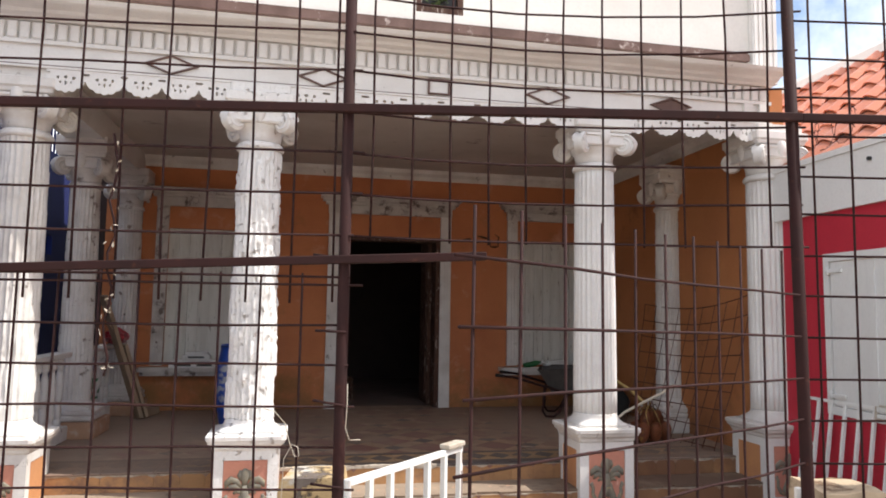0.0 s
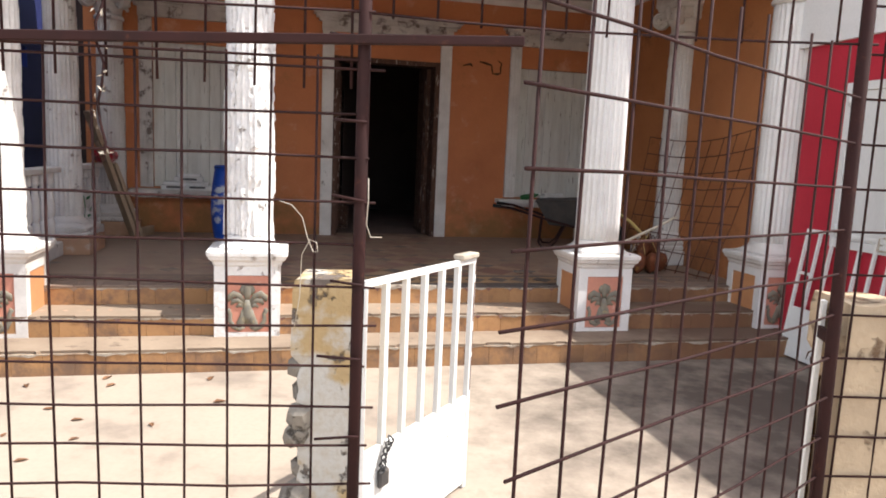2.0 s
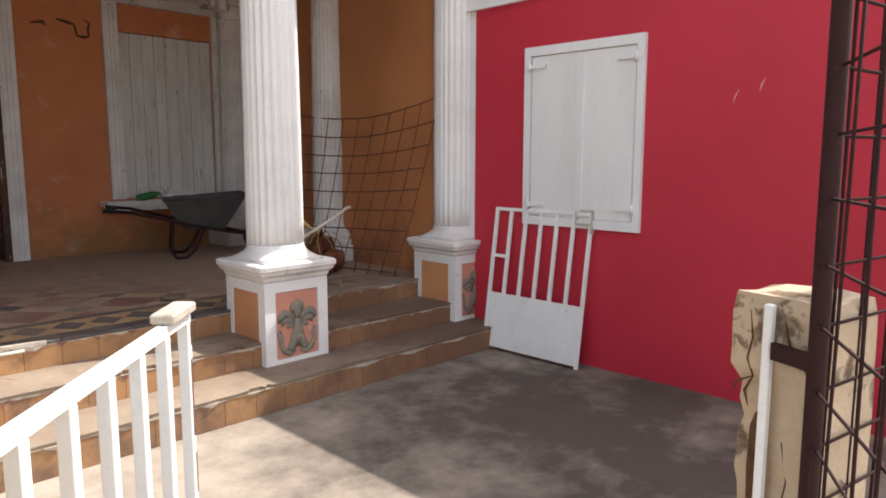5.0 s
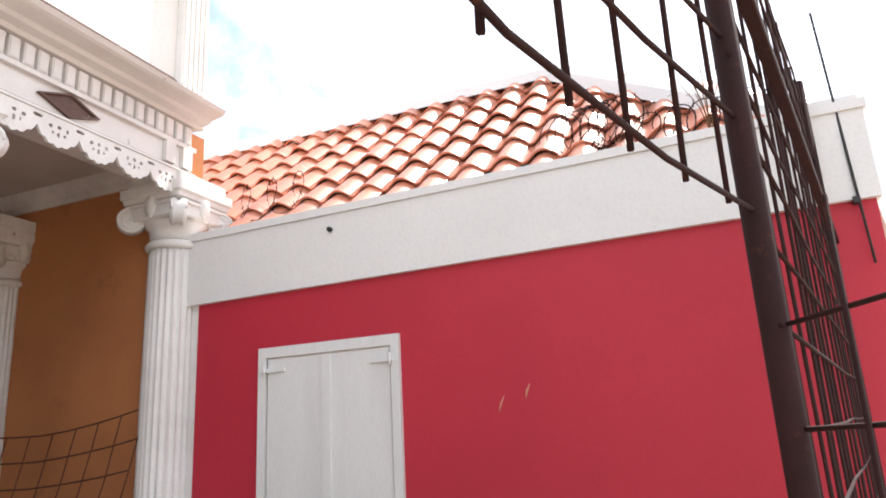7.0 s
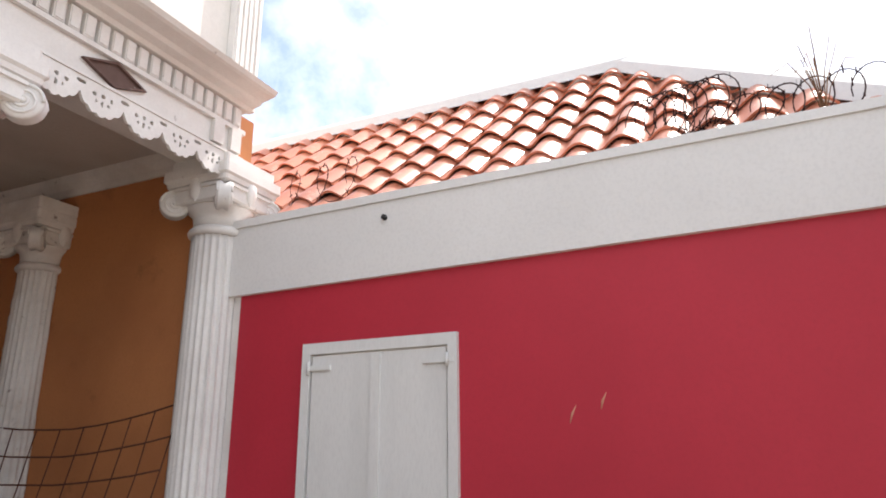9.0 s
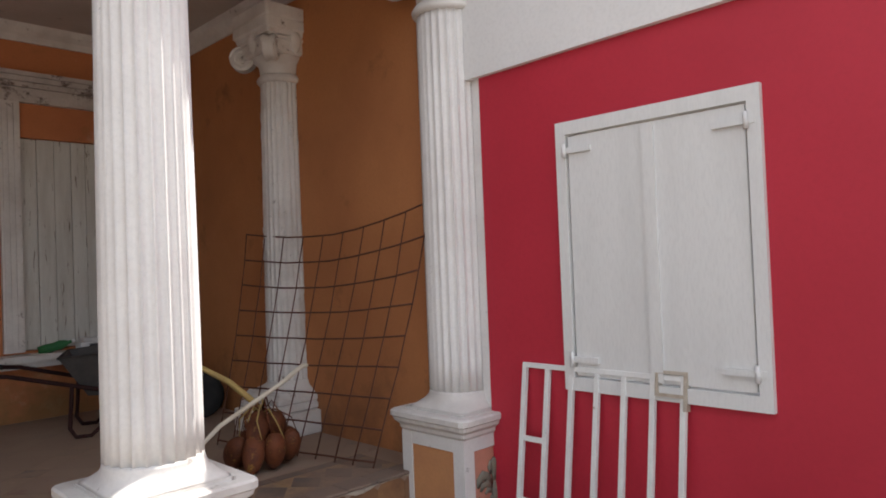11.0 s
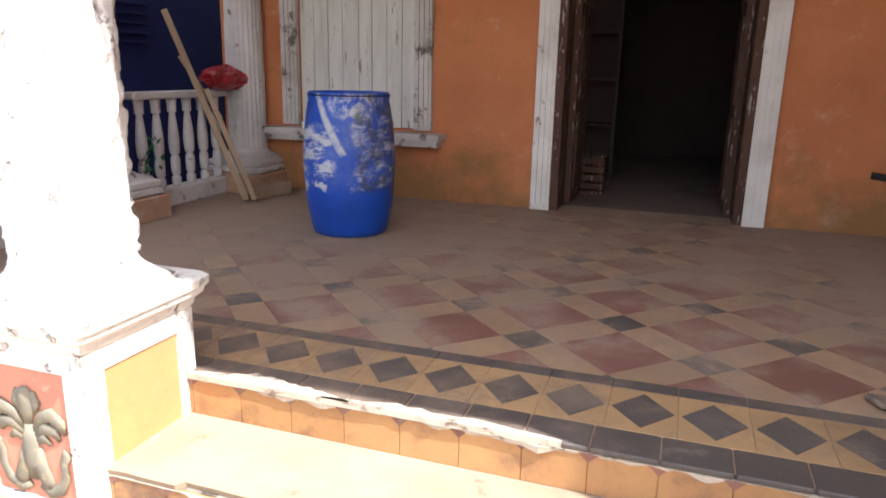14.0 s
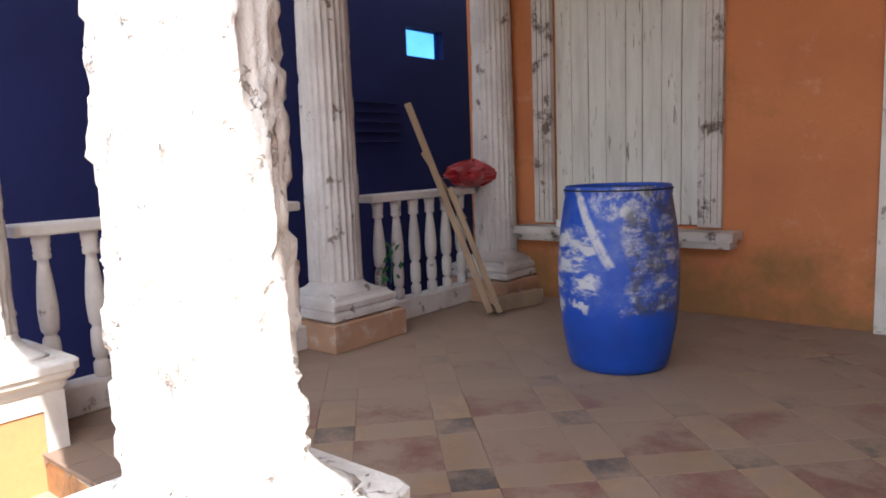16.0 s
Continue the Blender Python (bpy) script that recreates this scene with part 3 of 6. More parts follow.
def capital(col, z, mat, r=0.15):
    cap = Geo()
    cap.lathe([(r - 0.004, z), (r + 0.002, z + 0.05), (r + 0.008, z + 0.085), (r + 0.045, z + 0.115), (r + 0.05, z + 0.14), (r + 0.03, z + 0.16), (r + 0.02, z + 0.25)], 32)
    # bolsters between the scrolls
    for k in range(4):
        m = pose(0, 0, 0, 0, 0, 90 * k)
        cap.box(-r - 0.02, r + 0.02, -r - 0.075, -r + 0.02, z + 0.135, z + 0.245, m, 0.012)
        cap.box(-r - 0.01, r + 0.01, -r - 0.09, -r - 0.074, z + 0.225, z + 0.245, m)
    c = part("capital", cap, mat, col)
    for a in (45, 135, 225, 315):
        volute(c, a, r + 0.125, z + 0.155, mat, 0.098)
    for k in range(4):
        m = pose(0, 0, 0, 0, 0, 90 * k)
        g = Geo()
        g.lathe([(0.0, -0.09), (0.034, -0.06), (0.05, 0.0), (0.042, 0.05), (0.02, 0.075), (0.0, 0.08)], 12, m @ pose(r + 0.075, 0, z + 0.225) @ Matrix.Diagonal((0.75, 1, 1, 1)))
        part("egg_ornament", g, mat, c)
    g = Geo()
    g.loft([square(r + 0.05, z + 0.245), square(r + 0.085, z + 0.262), square(r + 0.09, z + 0.29), square(r + 0.105, z + 0.305), square(r + 0.105, z + 0.37), square(r + 0.07, z + 0.385), square(r + 0.07, z + 0.448)])
    part("abacus", g, mat, col)
    return c


def shaft_part(col, z0, z1, r0, r1, mat, peel=0.0, seed=0):
    prof = []
    n = 120 if peel else 14
    for i in range(n + 1):
        u = i / n
        prof.append((r0 + (r1 - r0) * u ** 1.4, z0 + (z1 - z0) * u))
    wob = None
    if peel:
        def wob(a, z):
            p = Vector((math.cos(a) * 0.9 + seed, math.sin(a) * 0.9, z * 1.6))
            f = noise.noise(p * 3.0) + 0.5 * noise.noise(p * 9.0)
            return 1 + (0.068 if f > 0.12 else -0.018) * peel + 0.03 * peel * noise.noise(p * 20)
    g = Geo()
    g.lathe(prof, 144, None, True, 24, 0.11 if not peel else 0.07, wob)
    part("shaft", g, mat, col)
    g = Geo()
    g.lathe([(r1 + 0.004, z1 - 0.05), (r1 + 0.022, z1 - 0.04), (r1 + 0.026, z1 - 0.02), (r1 + 0.014, z1), (r1 + 0.002, z1 + 0.012)], 32)
    part("necking_ring", g, mat, col)


def relief(g, m):
    """A raised palmette: crown leaf, drooping side leaves, flared stem and curled tendrils."""
    def leaf(pts, r, taper):
        one = Geo()
        one.tube(pts, r, 8, True, taper)
        g.add([(x, y * 0.38, z) for x, y, z in one.v], one.f, m, True)

    leaf([(0, 0, 0.15), (0, -0.004, 0.2), (0, -0.006, 0.24), (0, -0.004, 0.27), (0, 0, 0.285)], 0.031, [0.5, 0.9, 1.15, 1.0, 0.35])
    for k in (-1, 1):
        leaf([(k * 0.026, 0, 0.2), (k * 0.04, -0.006, 0.235), (k * 0.032, -0.004, 0.272)], 0.02, [0.6, 1.0, 0.5])
        # drooping upper leaves in three ribs
        leaf([(k * 0.02, 0, 0.14), (k * 0.06, -0.006, 0.19), (k * 0.1, -0.01, 0.205), (k * 0.132, -0.008, 0.18), (k * 0.142, -0.002, 0.145)], 0.024, [0.5, 0.95, 1.15, 1.0, 0.35])
        leaf([(k * 0.02, 0, 0.12), (k * 0.07, -0.006, 0.155), (k * 0.105, -0.008, 0.15), (k * 0.118, -0.002, 0.12)], 0.022, [0.5, 1.0, 1.0, 0.4])
        leaf([(k * 0.02, 0, 0.1), (k * 0.06, -0.005, 0.12), (k * 0.082, -0.003, 0.1)], 0.018, [0.6, 1.0, 0.5])
        # tendrils rising from the foot
        leaf([(k * 0.02, 0, -0.055), (k * 0.06, -0.006, -0.07), (k * 0.105, -0.008, -0.05), (k * 0.128, -0.008, -0.005), (k * 0.125, -0.006, 0.045), (k * 0.142, -0.006, 0.075), (k * 0.128, -0.002, 0.09)], 0.017, [0.7, 1.3, 1.2, 1.0, 0.9, 1.1, 0.5])
        leaf([(k * 0.022, 0, 0.08), (k * 0.03, -0.008, 0.02), (k * 0.052, -0.01, -0.03), (k * 0.07, -0.004, -0.06)], 0.03, [0.7, 1.0, 1.0, 0.5])
    leaf([(0, 0, 0.16), (0, -0.008, 0.1), (0, -0.01, 0.03), (0, -0.002, -0.03)], 0.036, [0.5, 0.9, 1.05, 0.6])


def porch_column(x, label, mat="white", peel=0.0, seed=0, group="porch columns", r0=0.176, r1=0.17, dy=0.0):
    col = thing("porch_column", x, YC + dy, Z1, label, "column", group)
    H = ZP + 0.355 - Z1                      # top of the pedestal cap
    hb = 0.245
    ped = Geo()
    # core and corner posts frame the sunk panels
    ped.loft([square(hb - 0.022, 0, 0.005), square(hb - 0.022, H - 0.12, 0.005)])
    for sx in (-1, 1):
        for sy in (-1, 1):
            cx, cy = sx * (hb - 0.04), sy * (hb - 0.04)
            ped.box(cx - 0.04, cx + 0.04, cy - 0.04, cy + 0.04, 0, H - 0.12)
    for z0, z1 in ((H - 0.19, H - 0.12), (0.0, 0.03)):
        ped.loft([square(hb - 0.001, z0, 0.005), square(hb - 0.001, z1, 0.005)])
    p = part("pedestal", ped, mat, col)
    for k in range(4):
        m = pose(0, 0, 0, 0, 0, 90 * k)
        g = Geo()
        g.box(-hb + 0.082, hb - 0.082, -hb + 0.008, -hb + 0.02, 0.034, H - 0.194, m)
        q = part("panel", g, "pink" if k in (0, 2) else "panel", p, "sunk salmon panel" if k in (0, 2) else "sunk orange panel")
        if k == 0:
            g = Geo()
            relief(g, m @ pose(0, -hb + 0.006, 0.13))
            part("relief_ornament", g, "leaf_relief", q, "grey-green raised plant ornament")
    g = Geo()
    g.loft([square(hb, H - 0.12), square(hb + 0.012, H - 0.105), square(hb + 0.015, H - 0.085), square(hb + 0.04, H - 0.065, 0.03), square(hb + 0.045, H - 0.045, 0.03), square(hb + 0.056, H - 0.036, 0.035), square(hb + 0.058, H - 0.008, 0.04), square(hb + 0.05, H, 0.045)])
    grimy = "white_worn" if mat == "white" else mat
    part("pedestal_cap", g, grimy, col)
    g = Geo()
    g.loft([square(0.235, H), square(0.235, H + 0.012)])
    g.loft(flare(0.232, r0, H + 0.012, H + 0.105), None, True, True)
    part("column_base", g, grimy, col)
    shaft_part(col, H + 0.1, 3.135 - Z1, r0, r1, mat, peel, seed)
    capital(col, 3.15 - Z1, mat, r1 - 0.004)
    return col


porch_column(XA, "flaking white fluted porch column on a panelled pedestal", "white_worn", 0.5, 1, dy=0.05)
porch_column(XB, "peeling white fluted porch column on a panelled pedestal", "white_peel", 1.0, 5, r0=0.187)
porch_column(XC, "white fluted porch column with scrolled capital on a pedestal", r0=0.192, r1=0.174)
porch_column(XD, "white fluted column half set into the red wall", r0=0.178, r1=0.176)


def side_column(x, y, label, mat):
    col = thing("side_column", x, y, ZP, label, "column", "side columns")
    g = Geo()
    g.box(-0.3, 0.3, -0.3, 0.3, 0, 0.165, None, 0.006)
    part("plinth", g, "dusty_orange" if x < 0 else mat, col)
    g = Geo()
    g.loft([square(0.25, 0.165), square(0.272, 0.18), square(0.272, 0.21), square(0.25, 0.224), square(0.264, 0.236), square(0.264, 0.265), square(0.235, 0.282), square(0.225, 0.3)])
    g.loft(flare(0.22, 0.165, 0.3, 0.37), None, True, True)
    part("column_base", g, mat, col)
    shaft_part(col, 0.365, 3.085 - ZP, 0.165, 0.145, mat, 0.35, x + y)
    capital(col, 3.09 - ZP, mat, 0.145)
    g = Geo()
    g.loft([square(0.235, 3.46 - ZP), square(0.25, 3.475 - ZP), square(0.25, 3.558 - ZP)])
    part("impost_block", g, mat, col)
    return col


side_column(4.40, 7.60, "stained white fluted column half set into the ochre wall", "white_worn")
side_column(4.42, 9.5, "stained white fluted corner column beside the house wall", "white_worn")
side_column(-2.19, 7.95, "grimy white fluted column on a low orange plinth", "white_dirt_and_shade")
side_column(-2.1, 9.55, "flaking white fluted column against the house wall", "white_dirt_and_shade")

# ---------------------------------------------------------------- steps and porch floor
g = Geo()
g.box(XL, XR, Y1 + 0.012, YC + 0.3, G0 - 0.1, Z1 - 0.02)
g.box(XL, XR, Y2 + 0.012, YC + 0.3, Z1 - 0.02, Z2 - 0.02)
steps = structure("stairs", g, "rubble", "three broad porch steps with ochre tiled risers and dusty treads", "stairs")
for name, y0, y1, z in (("tread_lower", Y1, Y2 + 0.012, Z1), ("tread_upper", Y2, YP + 0.012, Z2)):
    g = Geo()
    rng = random.Random(int(z * 1000))
    n = 360
    top = []
    for k in range(n + 1):
        x = XL + (XR - XL) * k / n
        chip = 0.012 * max(0, noise.noise(Vector((x * 2.3, z * 9, 0)))) + 0.012 * max(0, noise.noise(Vector((x * 7, z * 5, 3))))
        f = noise.noise(Vector((x * 3.3, z * 9, 7))) + 0.4 * noise.noise(Vector((x * 13, z, 2)))
        top.append((x, y0 - 0.008 + chip * 1.2 + (0.026 if f > 0.2 else 0.0)))
    g.add([(x, y, z) for x, y in top] + [(x, y1, z) for x, _ in top] + [(x, y + 0.004, z - 0.019) for x, y in top] + [(x, y1, z - 0.019) for x, _ in top],
          [(k, k + 1, k + n + 2, k + n + 1) for k in range(n)] + [(k + 2 * n + 2, k + 2 * n + 3, k + 1, k) for k in range(n)] +
          [(k + 3 * n + 3, k + 3 * n + 4, k + 2 * n + 3, k + 2 * n + 2) for k in range(n)])
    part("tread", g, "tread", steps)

# broken mortar lips under the edges
for y0, z in ((Y1, Z1 - 0.02), (Y2, Z2 - 0.02), (YP, ZP - 0.018)):
    g = Geo()
    n = 260
    pts = []
    for k in range(n + 1):
        x = XL + (XR - XL) * k / n
        f = noise.noise(Vector((x * 4.5, z * 13, 1))) + 0.7 * noise.noise(Vector((x * 15, z * 7, 5)))
        pts.append((x, y0 - 0.004 - 0.016 * max(0, f), 0.004 + 0.022 * max(0, f + 0.15)))
    for k in range(n):
        (xa, ya, ha), (xb, yb, hb) = pts[k], pts[k + 1]
        g.add([(xa, ya, z), (xb, yb, z), (xb, y0 + 0.004, z), (xa, y0 + 0.004, z), (xa, ya + 0.004, z - ha), (xb, yb + 0.004, z - hb), (xb, y0 + 0.006, z - hb), (xa, y0 + 0.006, z - ha)],
              [(0, 1, 2, 3), (4, 7, 6, 5), (0, 4, 5, 1)])
    part("mortar_lip", g, "lip", steps, "crumbled pale mortar")

g = Geo()
g.box(XL, XR, YP + 0.012, YW + T, G0 - 0.1, ZP - 0.004)
floor = structure("floor", g, "yellow", "patterned cement tile porch floor, dusty, with maroon and slate diamonds", "floor")

# pale ragged plate painted for sunlight on the broken front of the edge tiles
g = Geo()
for x0, x1, depth in ((-0.05, 0.6, 0.055), (0.5, 1.3, 0.03)):
    n = 60
    for k in range(n):
        q = []
        for j in (k, k + 1):
            x = x0 + (x1 - x0) * j / n
            f = noise.noise(Vector((x * 6, 2, 0))) + 0.6 * noise.noise(Vector((x * 22, 5, 0)))
            q.append((x, YP - 0.011 + 0.004 * f, YP + max(-0.008, depth * (1.0 + 0.7 * f) * min(1, 3 * j / n, 3 * (n - j) / n))))
        (xa, ya, da), (xb, yb, db) = q
        z = ZP + 0.006
        g.add([(xa, ya, z - 0.022), (xb, yb, z - 0.022), (xb, yb, z), (xa, ya, z), (xb, db, z), (xa, da, z), (xb, db, z - 0.006), (xa, da, z - 0.006)],
              [(0, 1, 2, 3), (3, 2, 4, 5), (5, 4, 6, 7)])
part("cement_patch", g, "lip", floor, "pale ragged plate painted for sunlight along the broken edge")

# rusty gouges in the stucco beside the door
for pts in (((2.34, 2.83), (2.4, 2.845), (2.45, 2.855), (2.475, 2.82)), ((2.57, 2.895), (2.62, 2.89), (2.68, 2.875), (2.745, 2.86), (2.755, 2.8), (2.765, 2.75), (2.83, 2.745), (2.88, 2.76), (2.875, 2.83), (2.89, 2.89), (2.83, 2.93))):
    g = Geo()
    w = [0.4] + [0.8 + 0.5 * noise.noise(Vector((k * 1.3, 0, 4))) for k in range(len(pts) - 2)] + [0.3]
    g.tube([(x, 0.0, z) for x, z in pts], 0.016, 6, True, w)
    g.v = [(x, YW - 0.001 + y * 0.3, z) for x, y, z in g.v]
    part("gouge", g, "gouge", north, "dark rusty gouge in the stucco")

# ---------------------------------------------------------------- door and window surrounds
def surround(name, x0, x1, z0, z1, label, sill, mat):
    w = thing(name, (x0 + x1) / 2, YW, z0, label, "door" if sill == 0 else "window", kind="structure")
    hw, h = (x1 - x0) / 2, z1 - z0
    top = 3.14 - z0
    for s in (-1, 1):
        g = Geo()
        a, b = sorted((s * hw, s * (hw + 0.15)))
        g.box(a, b, -0.05, -0.002, 0 if sill == 0 else -0.0, top)
        for k in range(3):
            g.box(a + 0.018 + k * 0.042, a + 0.044 + k * 0.042, -0.062, -0.05, 0.02, top - 0.02)
        part("jamb_board", g, mat, w)
    g = Geo()
    g.box(-hw - 0.16, hw + 0.16, -0.055, -0.002, top, top + 0.12)
    g.box(-hw - 0.2, hw + 0.2, -0.09, -0.002, top + 0.12, top + 0.16)
    g.box(-hw - 0.24, hw + 0.24, -0.13, -0.002, top + 0.16, top + 0.2)
    g.box(-hw - 0.27, hw + 0.27, -0.16, -0.002, top + 0.2, top + 0.235)
    part("lintel_cornice", g, "white_stained", w)
    if sill:
        g = Geo()
        g.box(-hw - 0.27, hw + 0.27, -0.2, -0.002, -0.075, -0.02)
        g.box(-hw - 0.24, hw + 0.24, -0.16, -0.002, -0.125, -0.075)
        part("window_sill", g, mat, w)
        # closed board shutters
        for s in (-1, 1):
            n = 4
            for k in range(n):
                g = Geo()
                a, b = sorted((s * (k * hw / n + 0.002), s * ((k + 1) * hw / n - 0.002)))
                g.box(a, b, 0.02 + 0.004 * (k % 2), 0.05, 0.005, h - 0.005, None, 0.003)
                part("shutter_board", g, "board", w)
        g = Geo()
        g.box(-0.02, 0.02, 0.005, 0.019, 0.01, h - 0.01)
        part("cover_strip", g, "board", w)
    return w


surround("window_1", -1.64, -0.56, 1.05, 2.85, "closed peeling white board shutters in a fluted surround", 1, "white_stained")
surround("window_2", 3.16, 4.24, 1.05, 2.85, "closed pale board shutters in a fluted white surround", 1, "white_worn")
d = surround("door_1", 0.595, 2.02, ZP, 2.84, "open double doorway with fluted white surround and dark room behind", 0, "white_worn")
for s in (-1, 1):
    g = Geo()
    a, b = sorted((s * 0.7125, s * 0.65))
    g.box(a, b, -0.03, 0.27, 0, 2.37)
    part("door_frame", g, "brown", d, "peeling dark brown door frame")
    leaf = Geo()
    a, b = sorted((s * 0.645, s * 0.595))
    leaf.box(a, b, 0.28, 0.9, 0.01, 2.35)
    for z0, z1 in ((0.12, 0.75), (0.85, 1.5), (1.6, 2.15)):
        q = s * 0.595
        u, v = sorted((q, q - s * 0.015))
        leaf.box(u, v, 0.36, 0.82, z0, z1)
    lf = part("door_leaf", leaf, "brown", d, "open dark panelled door leaf")
g = Geo()
g.box(-0.65, 0.65, 0.0, 0.27, 2.31, 2.37)
part("door_frame", g, "brown", d)

# dim things in the room; the shelf takes the shade-toned plaster
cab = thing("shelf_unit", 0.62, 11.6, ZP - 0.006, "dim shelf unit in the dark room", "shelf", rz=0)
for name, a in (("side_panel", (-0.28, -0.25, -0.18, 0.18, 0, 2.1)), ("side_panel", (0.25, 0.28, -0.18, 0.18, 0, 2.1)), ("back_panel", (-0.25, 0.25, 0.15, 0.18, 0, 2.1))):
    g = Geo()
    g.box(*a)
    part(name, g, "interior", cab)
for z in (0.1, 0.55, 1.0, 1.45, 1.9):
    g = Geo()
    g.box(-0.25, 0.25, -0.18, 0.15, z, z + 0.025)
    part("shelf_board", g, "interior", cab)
cr = thing("crate", 0.75, 10.75, ZP - 0.006, "dark brown crate standing inside the doorway", "crate")
g = Geo()
g.box(-0.16, 0.16, -0.16, 0.16, 0, 0.03)
part("bottom", g, "brown", cr)
for sx in (-1, 1):
    a, b = sorted((sx * 0.16, sx * 0.145))
    for k in range(4):
        g = Geo()
        g.box(a, b, -0.16, 0.16, 0.05 + k * 0.075, 0.1 + k * 0.075)
        part("slat", g, "brown", cr)
        g = Geo()
        g.box(-0.145, 0.145, a, b, 0.05 + k * 0.075, 0.1 + k * 0.075)
        part("slat", g, "brown", cr)
for sx in (-1, 1):
    for sy in (-1, 1):
        g = Geo()
        g.box(sx * 0.135 - 0.01, sx * 0.135 + 0.01, sy * 0.135 - 0.01, sy * 0.135 + 0.01, 0.03, 0.33)
        part("corner_post", g, "brown", cr)
g = Geo()
g.lathe([(0.0, 0.03), (0.035, 0.03), (0.035, 0.28), (0.012, 0.34), (0.012, 0.4), (0.0, 0.4)], 12)
part("bottle", g, "dark_metal", cr)

# ---------------------------------------------------------------- left balustrade and navy wall
rail_prof = [(0.028, 0.0), (0.036, 0.01), (0.036, 0.065), (0.027, 0.075), (0.024, 0.085), (0.034, 0.095), (0.037, 0.15), (0.036, 0.2), (0.033, 0.222), (0.025, 0.232), (0.026, 0.242), (0.036, 0.255), (0.041, 0.31), (0.042, 0.36), (0.038, 0.42), (0.031, 0.49), (0.024, 0.545), (0.022, 0.565), (0.034, 0.572), (0.036, 0.59), (0.032, 0.6), (0.036, 0.61), (0.033, 0.625), (0.037, 0.64), (0.038, 0.675)]


def balustrade(y0, y1, n, mat):
    b = thing("balustrade", -2.2, y0, ZP, "flaking white balustrade with turned balusters beside the porch", "balustrade", "porch balustrades")
    L = y1 - y0
    g = Geo()
    g.box(-0.07, 0.07, 0, L, 0.815, 0.868, None, 0.008)
    part("handrail", g, mat, b)
    g = Geo()
    g.box(-0.065, 0.065, 0, L, 0.0, 0.14, None, 0.008)
    part("bottom_rail", g, "white_dirt_and_shade", b)
    me = Geo().lathe(rail_prof, 16).mesh("baluster", M[mat])
    for k in range(n):
        piece("baluster", me, pose(0, L * (k + 0.62) / (n + 0.3), 0.14), b)


balustrade(6.17, 7.66, 7, "white_worn")
# rear run takes the greyer white, which paints in its shade and haze
balustrade(8.24, 9.34, 6, "white_dirt_and_shade")
g = Geo()
XN = -3.3
hy0, hy1, hz0, hz1 = 9.93, 10.46, 2.5, 2.76
g.box(XN - 0.12, XN, 3.4, hy0, G0, 3.9)
g.box(XN - 0.12, XN, hy1, 15.0, G0, 3.9)
g.box(XN - 0.12, XN, hy0, hy1, G0, hz0)
g.box(XN - 0.12, XN, hy0, hy1, hz1, 3.9)
nw = structure("wall_neighbour_blue", g, "navy", "dark navy painted wall of the next house", "wall")
# tinted sheet added in the opening so the sky behind it looks blue
sky_tint_mat, pnt, pb = shader("sky_tint_sheet", 0.15, 0.0, 0.5)
pb.inputs["Base Color"].default_value = (0.1, 0.34, 0.78, 1)
pb.inputs["Transmission Weight"].default_value = 1.0
pb.inputs["IOR"].default_value = 1.02
M["sky_tint"] = sky_tint_mat
g = Geo()
g.box(XN - 0.075, XN - 0.065, hy0, hy1, hz0, hz1)
part("pane", g, "sky_tint", nw, "blue-tinted sheet added to colour the sky in the opening")
for k in range(5):
    g = Geo()
    g.box(XN + 0.002, XN + 0.035, 9.15, 9.75, 1.72 + k * 0.085, 1.75 + k * 0.085)
    part("louvre_slat", g, "navy", nw)

rl = thing("railing", XN - 0.06, 10.2, 3.9, "dark blue steel railing on top of the navy wall", "railing")
for k in range(9):
    g = Geo()
    g.box(-0.012, 0.012, -0.5 + 0.13 * k - 0.012, -0.5 + 0.13 * k + 0.012, 0, 0.55)
    part("bar", g, "navy", rl)
g = Geo()
g.box(-0.02, 0.02, -0.56, 0.6, 0.552, 0.59)
part("top_rail", g, "navy", rl)

# ---------------------------------------------------------------- red side wall with window, white band and tiled roof
ZB, ZT = 2.69, 3.13
g = Geo()
wy0, wy1, wz0, wz1 = 4.13, 5.13, 1.0, 2.33
g.box(XRED, XRED + 0.19, YRED, wy0, G0, ZB + 0.06)
g.box(XRED, XRED + 0.19, wy1, 5.655, G0, ZB + 0.06)
g.box(XRED, XRED + 0.19, wy0, wy1, G0, wz0)
g.box(XRED, XRED + 0.19, wy0, wy1, wz1, ZB + 0.06)
red_wall = structure("wall_red", g, "red", "smooth crimson painted side wall of the neighbouring house", "wall")
for (y0, z0), (y1, z1) in (((3.545, 1.84), (3.51, 1.925)), ((3.39, 1.9), (3.36, 1.98))):
    g = Geo()
    g.tube([(0.0, y0, z0), (0.0, (y0 + y1) / 2 + 0.006, (z0 + z1) / 2), (0.0, y1, z1)], 0.007, 6, True, [0.3, 1.0, 0.2])
    g.v = [(XRED - 0.0005 + x * 0.15, y, z) for x, y, z in g.v]
    part("scuff", g, "pink", red_wall, "pale scratch in the paint")
g = Geo()
g.box(XRED + 0.01, XRED + 0.2, 5.655, YC - 0.102, G0, ZB)
structure("wall_return", g, "white", "narrow white return beside the half column", "wall")
g = Geo()


